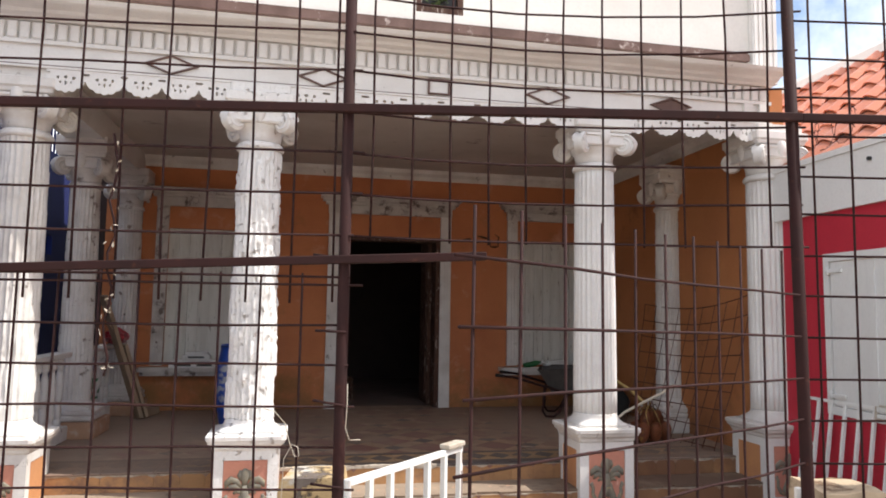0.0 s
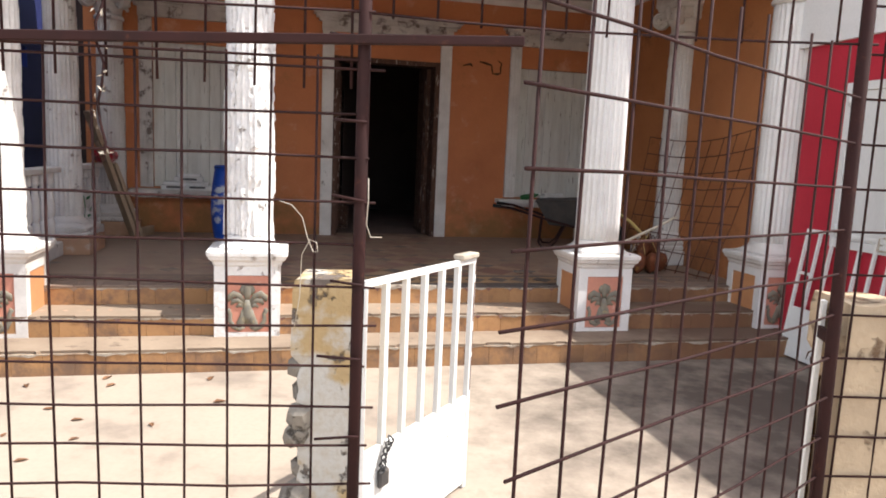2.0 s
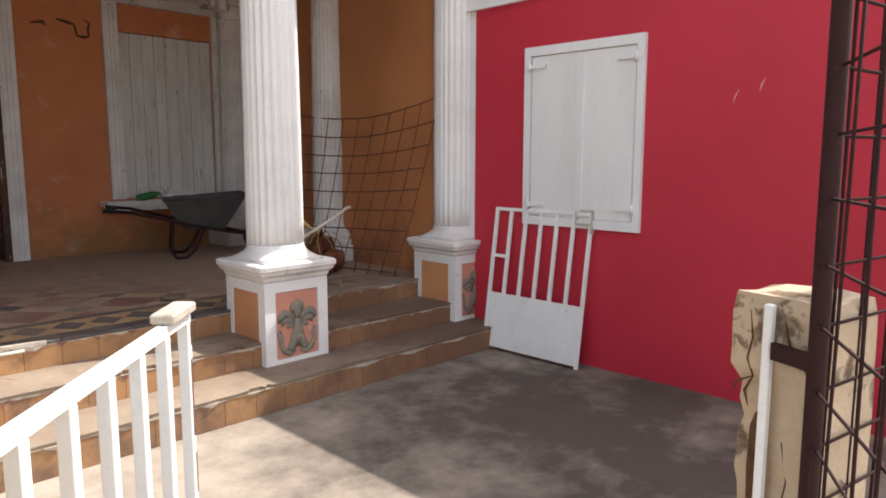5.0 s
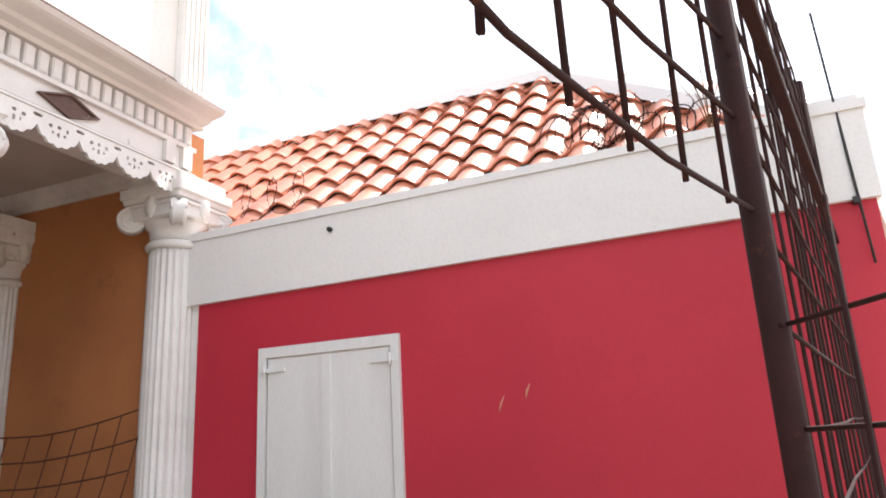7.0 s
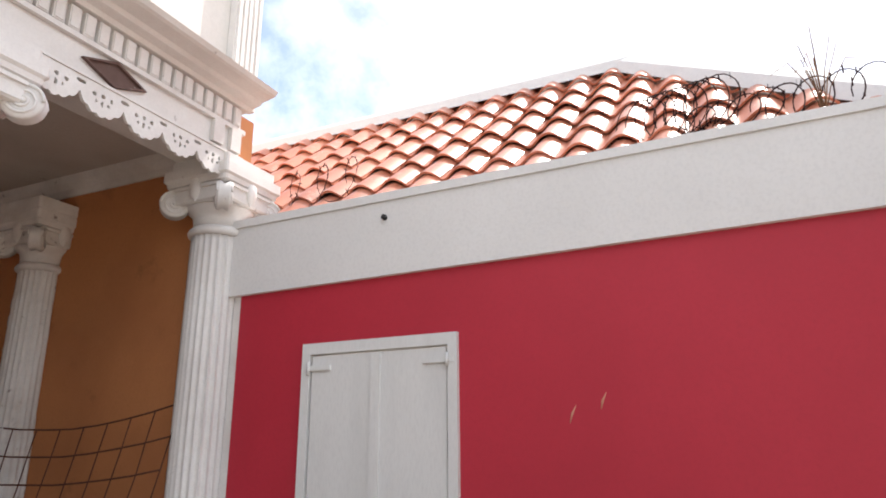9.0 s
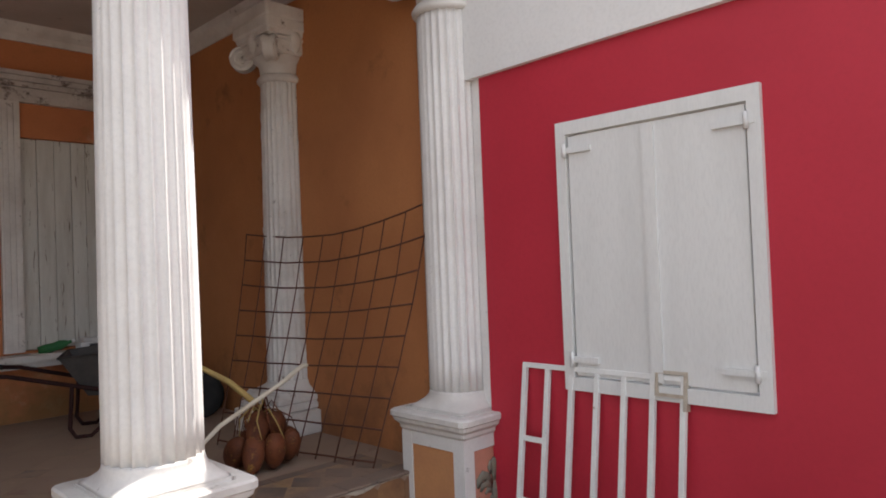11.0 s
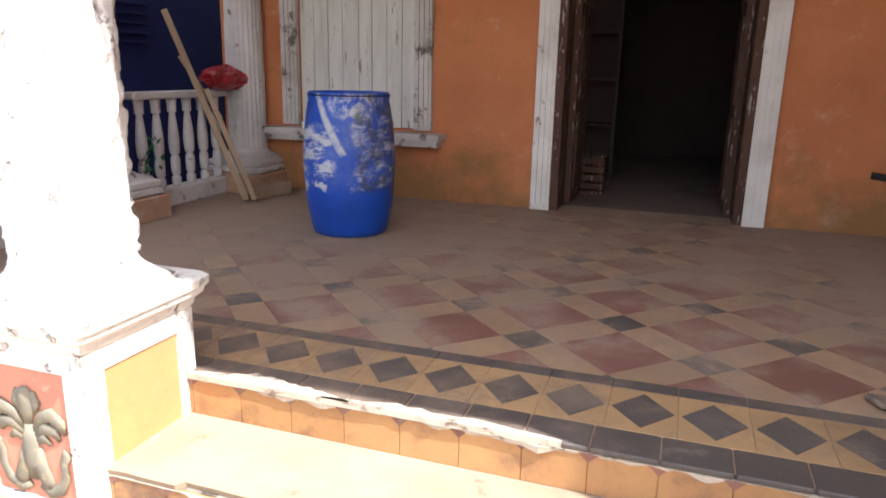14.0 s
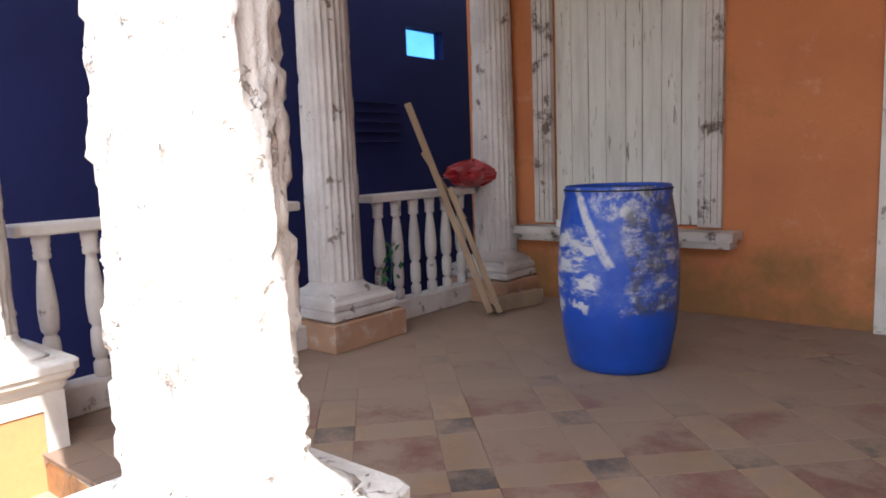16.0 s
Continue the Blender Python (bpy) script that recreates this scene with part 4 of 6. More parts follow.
def tilted(x0, x1, y0, y1, za, zb, zc, zd):
    """A beam along y whose under side runs from za to zb and whose top from zc to zd."""
    v = [(x, y, z) for y, lo, hi in ((y0, za, zc), (y1, zb, zd)) for x, z in ((x0, lo), (x1, lo), (x1, hi), (x0, hi))]
    g.add(v, [(0, 1, 2, 3), (7, 6, 5, 4), (0, 4, 5, 1), (1, 5, 6, 2), (2, 6, 7, 3), (3, 7, 4, 0)])


tilted(XRED - 0.035, XRED + 0.2, YRED - 0.02, YC - 0.1, 2.722, 2.678, 3.175, 3.13)
tilted(XRED - 0.05, XRED + 0.24, YRED - 0.035, YC - 0.1, 3.176, 3.131, 3.226, 3.184)
bnd = structure("trim_band", g, "band", "plain white band above the crimson wall", "trim")
g = Geo()
g.box(XRED - 0.03, XRED + 0.24, YRED - 0.01, YRED + 0.24, ZT + 0.09, ZT + 0.125)
part("corner_block", g, "band", bnd)
g = Geo()
g.lathe([(0.016, -0.02), (0.016, 0.02), (0.0, 0.02)], 10, pose(XRED - 0.04, 4.58, 3.04, 0, 90, 0))
part("bolt_hole", g, "dark_metal", bnd)

w = thing("window_3", XRED, (wy0 + wy1) / 2, wz0, "closed plain white double shutters in the crimson wall", "window", kind="structure")
W, H = (wy1 - wy0), wz1 - wz0
g = Geo()
g.box(-0.03, 0.08, -W / 2, -W / 2 + 0.055, 0, H)
g.box(-0.03, 0.08, W / 2 - 0.055, W / 2, 0, H)
g.box(-0.03, 0.08, -W / 2 + 0.055, W / 2 - 0.055, 0, 0.065)
g.box(-0.03, 0.08, -W / 2 + 0.055, W / 2 - 0.055, H - 0.065, H)
part("window_frame", g, "shutter", w)
for s in (-1, 1):
    g = Geo()
    a, b = sorted((s * 0.003, s * (W / 2 - 0.065)))
    g.box(-0.018, 0.03, a, b, 0.074, H - 0.074, None, 0.003)
    sh = part("shutter", g, "shutter", w)
    g = Geo()
    for z in (0.14, H - 0.16):
        y0, y1 = sorted((s * (W / 2 - 0.02), s * (W / 2 - 0.2)))
        g.box(-0.036, -0.03 + 0.0115, y0, y1, z, z + 0.028)
        g.lathe([(0.011, -0.035), (0.011, 0.035)], 8, pose(-0.04, s * (W / 2 - 0.055), z + 0.014))
    part("hinge", g, "shutter", sh)
g = Geo()
g.box(-0.03, -0.018, -0.03, 0.03, 0.08, H - 0.08)
part("cover_strip", g, "shutter", w)

# hipped roof of pan tiles
EVX, EVZ, SL = XRED + 0.1, 3.14, radians(42.6)
RX, RZ = 6.25, EVZ + math.tan(SL) * (6.25 - XRED - 0.1)
RY = YRED + 0.1 + (RX - EVX)
roof = thing("roof", EVX, YRED, EVZ, "hipped terracotta pan tile roof with white mortared ridge", "roof", kind="structure")


def roof_part(name, geo, mat, label=""):
    ob = part(name, geo, mat, roof, label)
    ob.matrix_basis = pose(-EVX, -YRED, -EVZ)
    return ob


YE = 9.4
g = Geo()
E0, R0 = (EVX, YRED + 0.1), (RX, RY)
g.add([(EVX, YRED + 0.1, EVZ - 0.05), (RX, RY, RZ - 0.05), (RX, YE, RZ - 0.05), (EVX, YE, EVZ - 0.05),
       (2 * RX - EVX, YRED + 0.1, EVZ - 0.05), (2 * RX - EVX, YE, EVZ - 0.05)], [(0, 1, 2, 3), (0, 4, 1), (4, 5, 2, 1)])
roof_part("roof_deck", g, "band")
tile = Geo()
TW, TL = 0.25, 0.34
n = 10
low, up = [], []
for k in range(n + 1):
    u = k / n
    y = (u - 0.5) * TW * 1.06
    z = 0.055 * math.sin(u * math.pi * 1.35) if u < 0.74 else -0.016 * math.sin((u - 0.74) / 0.26 * math.pi)
    low.append((0, y, z + 0.034))
    up.append((TL * 1.1, y, z))
v = low + up + [(a, b, c - 0.016) for a, b, c in low] + [(a, b, c - 0.016) for a, b, c in up]
m1 = n + 1
tile.add(v, [(k, k + 1, k + 1 + m1, k + m1) for k in range(n)], None, True)
tile.add([(a, b, c) for a, b, c in low] + [(a, b, c - 0.016) for a, b, c in low], [(k, k + m1, k + 1 + m1, k + 1) for k in range(n)])
tme = tile.mesh("roof_tile", M["terracotta"])
slope_len = (RX - EVX) / math.cos(SL)
rows = int(slope_len / TL)
rng = random.Random(11)
stuff = Geo()
count = 0
for r in range(rows + 1):
    s0 = r * TL
    xx = EVX + s0 * math.cos(SL)
    zz = EVZ + s0 * math.sin(SL)
    y = YE - TW / 2
    while y > YRED + 0.1 + (xx - EVX) + 0.03:
        if y < 8.6:
            m = pose(xx - EVX + rng.uniform(-0.006, 0.006), y - YRED, zz - EVZ + rng.uniform(0, 0.006), 0, -42.6 + rng.uniform(-1.2, 1.2), rng.uniform(-1, 1))
            piece("roof_tile", tme, m, roof)
            count += 1
        y -= TW
g = Geo()
cap_prof = [(-0.13, -0.04), (-0.1, 0.07), (-0.04, 0.13), (0.04, 0.13), (0.1, 0.07), (0.13, -0.04)]
g.add([(RX + a, RY - 0.05, RZ + b) for a, b in cap_prof] + [(RX + a, YE, RZ + b) for a, b in cap_prof],
      [(k, k + 6, k + 7, k + 1) for k in range(5)] + [tuple(range(5, -1, -1)), tuple(range(6, 12))])
roof_part("ridge_cap", g, "band", "white mortared ridge")
g = Geo()
side = Vector((0.707, -0.707, 0))
a0, a1 = Vector((EVX, YRED + 0.1, EVZ)), Vector((RX, RY, RZ))
g.add([tuple(p + side * a * 1.2 + Vector((0, 0, b))) for p in (a0, a1) for a, b in cap_prof],
      [(k, k + 6, k + 7, k + 1) for k in range(5)] + [tuple(range(5, -1, -1)), tuple(range(6, 12))])
roof_part("hip_cap", g, "band", "white mortared hip")


def razor_wire(x, y, z, dx, dy, turns, rad, seed, label, squash=1.0, gauge=0.004):
    rng = random.Random(seed)
    t = thing("razor_wire", x, y, z, label, "razor wire")
    pts = []
    n = turns * 22
    for k in range(n):
        a = 2 * math.pi * k / 22
        u = k / n
        pts.append((dx * u + rad * math.cos(a) * 0.35 * rng.uniform(0.9, 1.1), dy * u + rad * math.cos(a) * 0.9, rad * squash * (1 + math.sin(a)) + 0.005))
    g = Geo()
    g.tube(pts, gauge, 4)
    coil = part("coil", g, "rust", t)
    g = Geo()
    for k in range(0, n, 2):
        p = Vector(pts[k])
        m = Matrix.Translation(p) @ pose(0, 0, 0, rng.uniform(0, 360), rng.uniform(0, 360), 0)
        g.add([(-0.022, -0.006, 0), (0.022, -0.002, 0), (0.022, 0.006, 0), (-0.022, 0.002, 0)], [(0, 1, 2, 3)], m)
    part("barbs", g, "rust", coil)["kind"] = "stuff"


razor_wire(XRED + 0.05, 2.0, ZT + 0.05, 0.05, 0.5, 4, 0.13, 3, "rusty coiled razor wire on the white parapet")
razor_wire(4.72, 2.7, 3.36, 0.12, 0.5, 9, 0.15, 7, "rusty coil of razor wire lying on the roof tiles")
razor_wire(4.66, 2.45, 3.3, 0.1, 0.55, 5, 0.12, 15, "tangled rusty razor wire heaped above the parapet", 0.8)
razor_wire(4.62, 4.9, 3.3, 0.1, 0.75, 3, 0.14, 9, "loose loops of razor wire on the roof edge", gauge=0.0025)
t = thing("corner_rod", XRED + 0.06, YRED + 0.09, 2.4, "thin dark steel rod fixed to the wall corner", "rod")
g = Geo()
g.tube([(-0.11, -0.02, 0.0), (-0.1, 0, 0.6), (-0.06, 0.02, 1.36)], 0.007, 6)
part("rod", g, "dark_metal", t)
g = Geo()
g.box(-0.115, -0.03, -0.015, 0.015, 0.3, 0.33)
part("clip", g, "dark_metal", t)

# street front of the crimson house and what stands beyond
fm = pose(XRED, YRED, 0, 0, 0, -13.2)


def front(name, u0, u1, z0, z1, d0, d1, mat, label, category="wall"):
    g = Geo()
    g.box(u0, u1, d0, d1, z0, z1, fm)
    return structure(name, g, mat, label, category)


front("wall_front_red", 0.03, 3.2, G0, ZB, 0.03, 0.25, "red", "crimson street front of the neighbouring house")
front("wall_front_band", -0.0, 3.2, ZB, ZT + 0.05, 0.0, 0.25, "band", "white band over the crimson street front")
front("wall_front_white", 3.2, 7.0, G0, 3.3, -0.02, 0.3, "grey_build", "pale plastered street front further along")

lamp = thing("wall_lamp", *(fm @ Vector((2.5, -0.09, 2.05))), "dark metal wall lamp with white glass on the street front", "lamp")
g = Geo()
g.box(-0.04, 0.04, 0.03, 0.1, -0.17, 0.17, None, 0.01)
part("bracket", g, "dark_metal", lamp)
g = Geo()
g.lathe([(0.0, -0.14), (0.03, -0.13), (0.045, -0.05), (0.045, 0.08), (0.03, 0.13), (0.0, 0.14)], 14, pose(0, -0.02, 0))
part("shade", g, "styro", lamp, "white glass lamp shade")

sgn = thing("street_sign", 16.25, -1.65, 2.43, "white shop sign with a red emblem on a thin pole", "sign", rz=-80)
g = Geo()
g.box(-0.33, 0.33, -0.05, 0.05, -0.33, 0.33, None, 0.02)
part("board", g, "styro", sgn)
g = Geo()
g.box(-0.03, 0.03, -0.065, -0.052, -0.13, 0.13)
g.box(-0.12, 0.12, -0.065, -0.052, 0.08, 0.13)
g.box(-0.08, 0.08, -0.065, -0.052, -0.15, -0.11)
g.box(-0.24, -0.18, -0.065, -0.052, -0.05, 0.03)
g.box(0.18, 0.24, -0.065, -0.052, -0.05, 0.03)
g.box(-0.03, 0.03, -0.065, -0.052, 0.2, 0.26)
g.box(-0.03, 0.03, -0.065, -0.052, -0.27, -0.21)
part("emblem", g, "sign_red", sgn, "red painted emblem")
g = Geo()
g.box(-0.05, 0.05, -0.03, 0.03, -2.45, -0.33)
part("post", g, "dark_metal", sgn)

rng = random.Random(21)


def far_house(u, d, w, dep, h, storeys, mat, label):
    hs = thing("house", *(fm @ Vector((u, d, G0))), label, "house", rz=-13.2)
    g = Geo()
    g.box(0, w, 0, dep, 0, h)
    part("wall", g, mat, hs)
    g = Geo()
    g.box(-0.08, w + 0.08, -0.08, dep + 0.08, h, h + 0.22)
    g.box(w * 0.3, w * 0.5, -0.05, 0.3, h + 0.22, h + 0.7)
    part("roof", g, mat, hs)
    n = max(2, int(w / 2))
    for s in range(storeys):
        for k in range(n):
            x = w * (k + 0.5) / n
            z = h / storeys * s + h / storeys * 0.35
            g = Geo()
            g.box(x - 0.45, x + 0.45, -0.06, -0.005, z, z + 1.2)
            wd = part("window", g, "shutter", hs)
            g = Geo()
            g.box(x - 0.36, x + 0.36, -0.075, -0.062, z + 0.09, z + 1.11)
            part("pane", g, "dark_metal", wd)
    return hs


far_house(7.3, -0.16, 6, 8, 3.9, 1, "grey_build", "pale low street house with a stepped parapet")
far_house(14, -0.35, 8, 8, 5.0, 2, "upper", "two-storey pale house further down the street")
far_house(36, -5.0, 12, 8, 4.4, 1, "grey_build", "long pale house at the end of the street")
t = thing("street_lamp", 21.6, -4.75, G0, "tall grey street lamp with a curved arm", "street lamp")
g = Geo()
g.tube([(0, 0, 0), (0, 0, 3), (0, 0, 8.6), (0.0, -0.15, 9.1), (0.0, -0.5, 9.35), (0, -1.0, 9.3)], 0.05, 8)
part("pole", g, "grey_build", t)
g = Geo()
g.box(-0.09, 0.09, -1.4, -0.95, 9.2, 9.3, None, 0.02)
part("lamp_head", g, "grey_build", t)
tr = thing("tree", 29.5, -6.2, G0, "dusty dark green street tree in the distance", "tree")
g = Geo()
g.tube([(0, 0, 0), (0.05, 0, 1.0), (0, 0.1, 1.9), (0.1, 0, 2.6)], 0.16, 8, True, [1.2, 1, 0.8, 0.4])
for k in range(7):
    a = k * 0.9
    g.tube([(0, 0.05, 1.6 + k * 0.1), (0.5 * math.cos(a), 0.5 * math.sin(a), 2.2), (1.2 * math.cos(a), 1.2 * math.sin(a), 2.6)], 0.06, 6, True, [1, 0.7, 0.3])
part("trunk", g, "brown", tr)
g = Geo()
for k in range(1500):
    a, b, rr = rng.uniform(0, 6.28), rng.uniform(-1, 1), rng.uniform(0.5, 1.0) ** 0.5
    c = math.sqrt(1 - b * b)
    p = (1.7 * rr * c * math.cos(a), 1.7 * rr * c * math.sin(a), 2.7 + 0.85 * rr * b + 0.25 * math.sin(3 * a))
    g.add([(-0.06, 0, 0), (0, -0.11, 0.02), (0.06, 0, 0), (0, 0.11, -0.02)], [(0, 1, 2, 3)], pose(*p, rng.uniform(0, 360), rng.uniform(0, 360), 0))
part("crown", g, "leaves", tr)

# ---------------------------------------------------------------- fence of welded mesh
P1, P2 = Vector((0.235, 2.49, 0)), Vector((1.90, 2.265, 0))
ZLOW, ZBAR, ZTOP = 2.05, 2.51, 3.25


def wire(parent, pts, r=0.0045, mat="rust"):
    g = Geo()
    g.tube(pts, r, 5)
    return part("wire", g, mat, parent)


def wob(p, amt=0.004):
    return tuple(c + rng.uniform(-amt, amt) for c in p)


def mesh_panel(parent, a, b, z0, z1, stub0=0.03, stub1=0.03, zstub=0.03, r=0.0045, mat="rust", phase=0.0, bow=0.0, pitch=0.15, drop=0.0):
    d = (b - a)
    L = d.length
    d.normalize()
    k = phase
    while k <= L + 1e-4:
        p = a + d * k + Vector((0, bow * math.sin(math.pi * k / L), 0))
        wire(parent, [wob((p.x, p.y, z0 - zstub)), wob((p.x, p.y, (z0 * 2 + z1) / 3), 0.006), wob((p.x, p.y, (z0 + 2 * z1) / 3), 0.006), wob((p.x, p.y, z1 + zstub))], r, mat)
        k += pitch
    z = z0
    while z <= z1 + 1e-4:
        s, e = a - d * stub0 * rng.uniform(0.4, 1.6), b + d * stub1 * rng.uniform(0.4, 1.6)
        off = Vector((0, -0.009, 0))
        q = [s + (e - s) * t + off + Vector((0, bow * math.sin(math.pi * t), 0)) for t in (0, 0.2, 0.4, 0.6, 0.8, 1)]
        wire(parent, [wob((p.x, p.y, z - drop * k / 5), 0.005) for k, p in enumerate(q)], r, mat)
        z += pitch


fence = thing("mesh_fence", P1.x, P1.y, G0, "rusty steel mesh fence on dark pipe posts before the yard", "fence")


def fence_child(ob):
    ob.matrix_basis = pose(-P1.x, -P1.y, -G0)


before = set(scene.objects)
DL = (P1 - P2).normalized()
PL = P1 + DL * 2.35                     # left end
PR = Vector((4.43, 1.82, 0))            # right end at the crimson corner
for p, r in ((P1, 0.021), (P2, 0.022), (PL, 0.021), (PR - Vector((0.06, 0, 0)), 0.02)):
    g = Geo()
    lean = -0.02 if p is P2 else 0.0
    g.tube([(p.x - lean, p.y, G0), (p.x, p.y, 1.3), (p.x + lean * 1.4, p.y, ZTOP + 0.1)], r, 12)
    part("post", g, "rust", fence)
for a, b, za, zb, r in ((PL, P2, 2.47, 2.53, 0.016), (PL, P1 - DL * 0.5, 1.86, 1.985, 0.015), (P2, PR, 2.53, 2.53, 0.015)):
    g = Geo()
    m = look((a.x, a.y - 0.03, za), (b.x, b.y - 0.03, zb))
    g.box(-r, r, 0, math.hypot((b - a).length, zb - za), -r, r, m @ pose(0, 0, 0, -90, 0, 0), 0.003)
    part("rail", g, "rust", fence)
g = Geo()
g.box(-0.01, 0.13, -0.008, 0.008, -0.022, 0.022, pose(P2.x, P2.y, 1.025, 0, 0, 66))
part("bracket", g, "rust", fence)
mesh_panel(fence, PL, P1, 0.346, 1.88, 0.02, 0.04, 0.03, phase=0.125, pitch=0.1385)
mesh_panel(fence, PL, P1, 1.9, ZTOP, 0.02, 0.04, 0.09, phase=0.06)
mesh_panel(fence, P1, P2, ZLOW, ZTOP, 0.05, 0.02, 0.008, phase=0.09, bow=0.125)
mesh_panel(fence, P2, PR, 0.365, ZTOP, 0.03, 0.02, phase=0.06)
# cut wire ends left on the post
for k in range(7):
    z = 0.41 + 0.26 * k + rng.uniform(-0.01, 0.01)
    e = P1 + DL * rng.uniform(0.09, 0.15)
    wire(fence, [(P1.x + 0.01, P1.y - 0.026, z), (P1.x - 0.01, P1.y - 0.026, z + 0.002), (e.x, e.y - 0.02, z + rng.uniform(-0.012, 0.02))], 0.005)
for ob in set(scene.objects) - before:
    if ob.parent == fence:
        fence_child(ob)
# cut flap of mesh swung out from the post
flap = thing("mesh_flap", P2.x, P2.y, 0.1, "cut flap of rusty mesh swung open from the fence post", "gate")
before = set(scene.objects)
FE = Vector((0.45, 1.46, 0))
mesh_panel(flap, FE, P2, 0.25, 1.91, 0.055, 0.02, 0.11, 0.0042, phase=0.0, drop=0.035)
for ob in set(scene.objects) - before:
    if ob.parent == flap:
        ob.matrix_basis = pose(-P2.x, -P2.y, -0.1)
# wisps of loose wire on the mesh
t = thing("loose_wire", 0.25, 2.49, 1.342, "thin pale tie wire dangling from the fence", "wire")
g = Geo()
g.tube([(0.006, -0.03, 0.19), (0.007, -0.031, 0.12), (0.003, -0.03, 0.04), (0.018, -0.03, 0.0), (0.055, -0.03, 0.0)], 0.0017, 5)
part("strand", g, "tie_wire", t)
g = Geo()
g.tube([(-0.27, -0.03, 0.11), (-0.235, -0.035, 0.1), (-0.2, -0.03, 0.06), (-0.185, -0.03, 0.0), (-0.165, -0.03, -0.05), (-0.15, -0.03, -0.05), (-0.155, -0.03, -0.02), (-0.175, -0.03, -0.01), (-0.2, -0.02, -0.06), (-0.205, -0.01, -0.2), (-0.22, -0.01, -0.3)], 0.0016, 5)
part("strand", g, "tie_wire", t)

vrng = random.Random(31)
t = thing("dry_vine", -0.56, 2.6, 1.55, "dead vine with curled pale leaves climbing the mesh", "vine")
g = Geo()
vine = [(0.012 * math.sin(k * 1.7), -0.02 + 0.008 * math.cos(k * 2.3), 0.06 * k) for k in range(15)]
g.tube(vine, 0.0045, 5)
part("stem", g, "rust", t)
g = Geo()
for k in range(26):
    p = vine[vrng.randrange(0, 15)]
    m = pose(p[0] + vrng.uniform(-0.02, 0.02), p[1] - 0.01, p[2] + vrng.uniform(-0.05, 0.05), vrng.uniform(0, 360), vrng.uniform(0, 360), 0) @ Matrix.Scale(vrng.uniform(0.12, 0.26), 4)
    g.add([(-0.045, 0, 0), (-0.01, -0.018, 0.012), (0.045, 0, 0.004), (-0.01, 0.018, 0.01)], [(0, 1, 2, 3)], m)
part("leaves", g, "tie_wire", t)["kind"] = "stuff"
t = thing("dry_weed", 4.5, 2.25, 3.2, "dead brown weed growing from the top of the white band", "plant")
for k in range(11):
    g = Geo()
    a, r_ = vrng.uniform(0, 6.28), vrng.uniform(0.06, 0.2)
    top = vrng.uniform(0.28, 0.46)
    g.tube([(0, 0, 0), (r_ * 0.25 * math.cos(a), r_ * 0.25 * math.sin(a), top * 0.55), (r_ * 0.7 * math.cos(a), r_ * 0.7 * math.sin(a), top), (r_ * 1.2 * math.cos(a), r_ * 1.2 * math.sin(a), top * 0.9)], 0.0035, 4, True, [1.3, 1, 0.8, 0.4])
    part("twig", g, "dry_leaf", t)
# low plinth under the fence and the two gate pillars
g = Geo()
q = look((PL.x, PL.y + 0.22, 0), (P1.x - 0.16, P1.y + 0.24, 0)) @ pose(0, 0, 0, -90, 0, 0)
L = (P1 - PL).length
ring = []
for k in range(41):
    u = L * k / 40
    h = 0.24 + 0.03 * noise.noise(Vector((u * 3, 0, 0)))
    ring.append([(-0.11 + 0.01 * noise.noise(Vector((u * 5, 1, 0))), u, G0 - 0.05), (0.11, u, G0 - 0.05), (0.1, u, h), (-0.1 + 0.015 * noise.noise(Vector((u * 5, 7, 0))), u, h + 0.01)])
g.loft(ring, q)
structure("wall_plinth", g, "rubble", "low crumbling concrete plinth under the fence", "wall")


def pillar(x, y, rz, h, w, label, seed, mat="pillar", crumble=1.0, gone=-1.0):
    t = thing("gate_pillar", x, y, G0, label, "pillar", "gate pillars", rz=rz)
    rings = []
    for i in range(25):
        z = h * i / 24
        ring = []
        for (a, b) in ((-1, -1), (-0.33, -1), (0.33, -1), (1, -1), (1, -0.33), (1, 0.33), (1, 1), (0.33, 1), (-0.33, 1), (-1, 1), (-1, 0.33), (-1, -0.33)):
            p = Vector((a * 1.7 + seed, b * 1.7, z * 3.2))
            bite = crumble * (0.05 * max(0, noise.noise(p * 1.3) - 0.05) + 0.012 * noise.noise(p * 4))
            if a == -1 and b >= gone and 0.1 < z < h * (0.72 if gone < 0 else 0.8):
                bite += 0.035 + 0.05 * abs(noise.noise(Vector((seed, b * 2.0, z * 9.0))))
            c = w / 2 * (1 - bite * 4)
            if i == 24:
                c *= 0.93
            ring.append((a * c, b * c, z + (0.02 * noise.noise(p * 2) if i == 24 else 0)))
        rings.append(ring)
    g = Geo()
    g.loft(rings)
    part("body", g, mat, t)
    return t


p1 = pillar(0.165, 2.9, -10, 1.16, 0.245, "crumbling plastered gate pillar with exposed grey rubble", 2)
g = Geo()
for k in range(9):
    z = 0.15 + k * 0.08
    m = pose(-0.086 + 0.018 * math.sin(k * 2.1), -0.07 + 0.035 * math.cos(k * 1.7), z + 0.02 * math.sin(k * 5), 35 * math.sin(k), 40 * math.cos(k * 3), 40 * k) @ Matrix.Diagonal((0.85 + 0.3 * math.sin(k * 4.3), 1.1 + 0.25 * math.cos(k * 2.9), 1.0 + 0.3 * math.sin(k * 1.3), 1))
    g.lathe([(0.0, -0.058), (0.034, -0.045), (0.052, 0.0), (0.038, 0.045), (0.0, 0.058)], 7, m, False)
part("exposed_stone", g, "rubble", p1, "exposed grey rubble core")
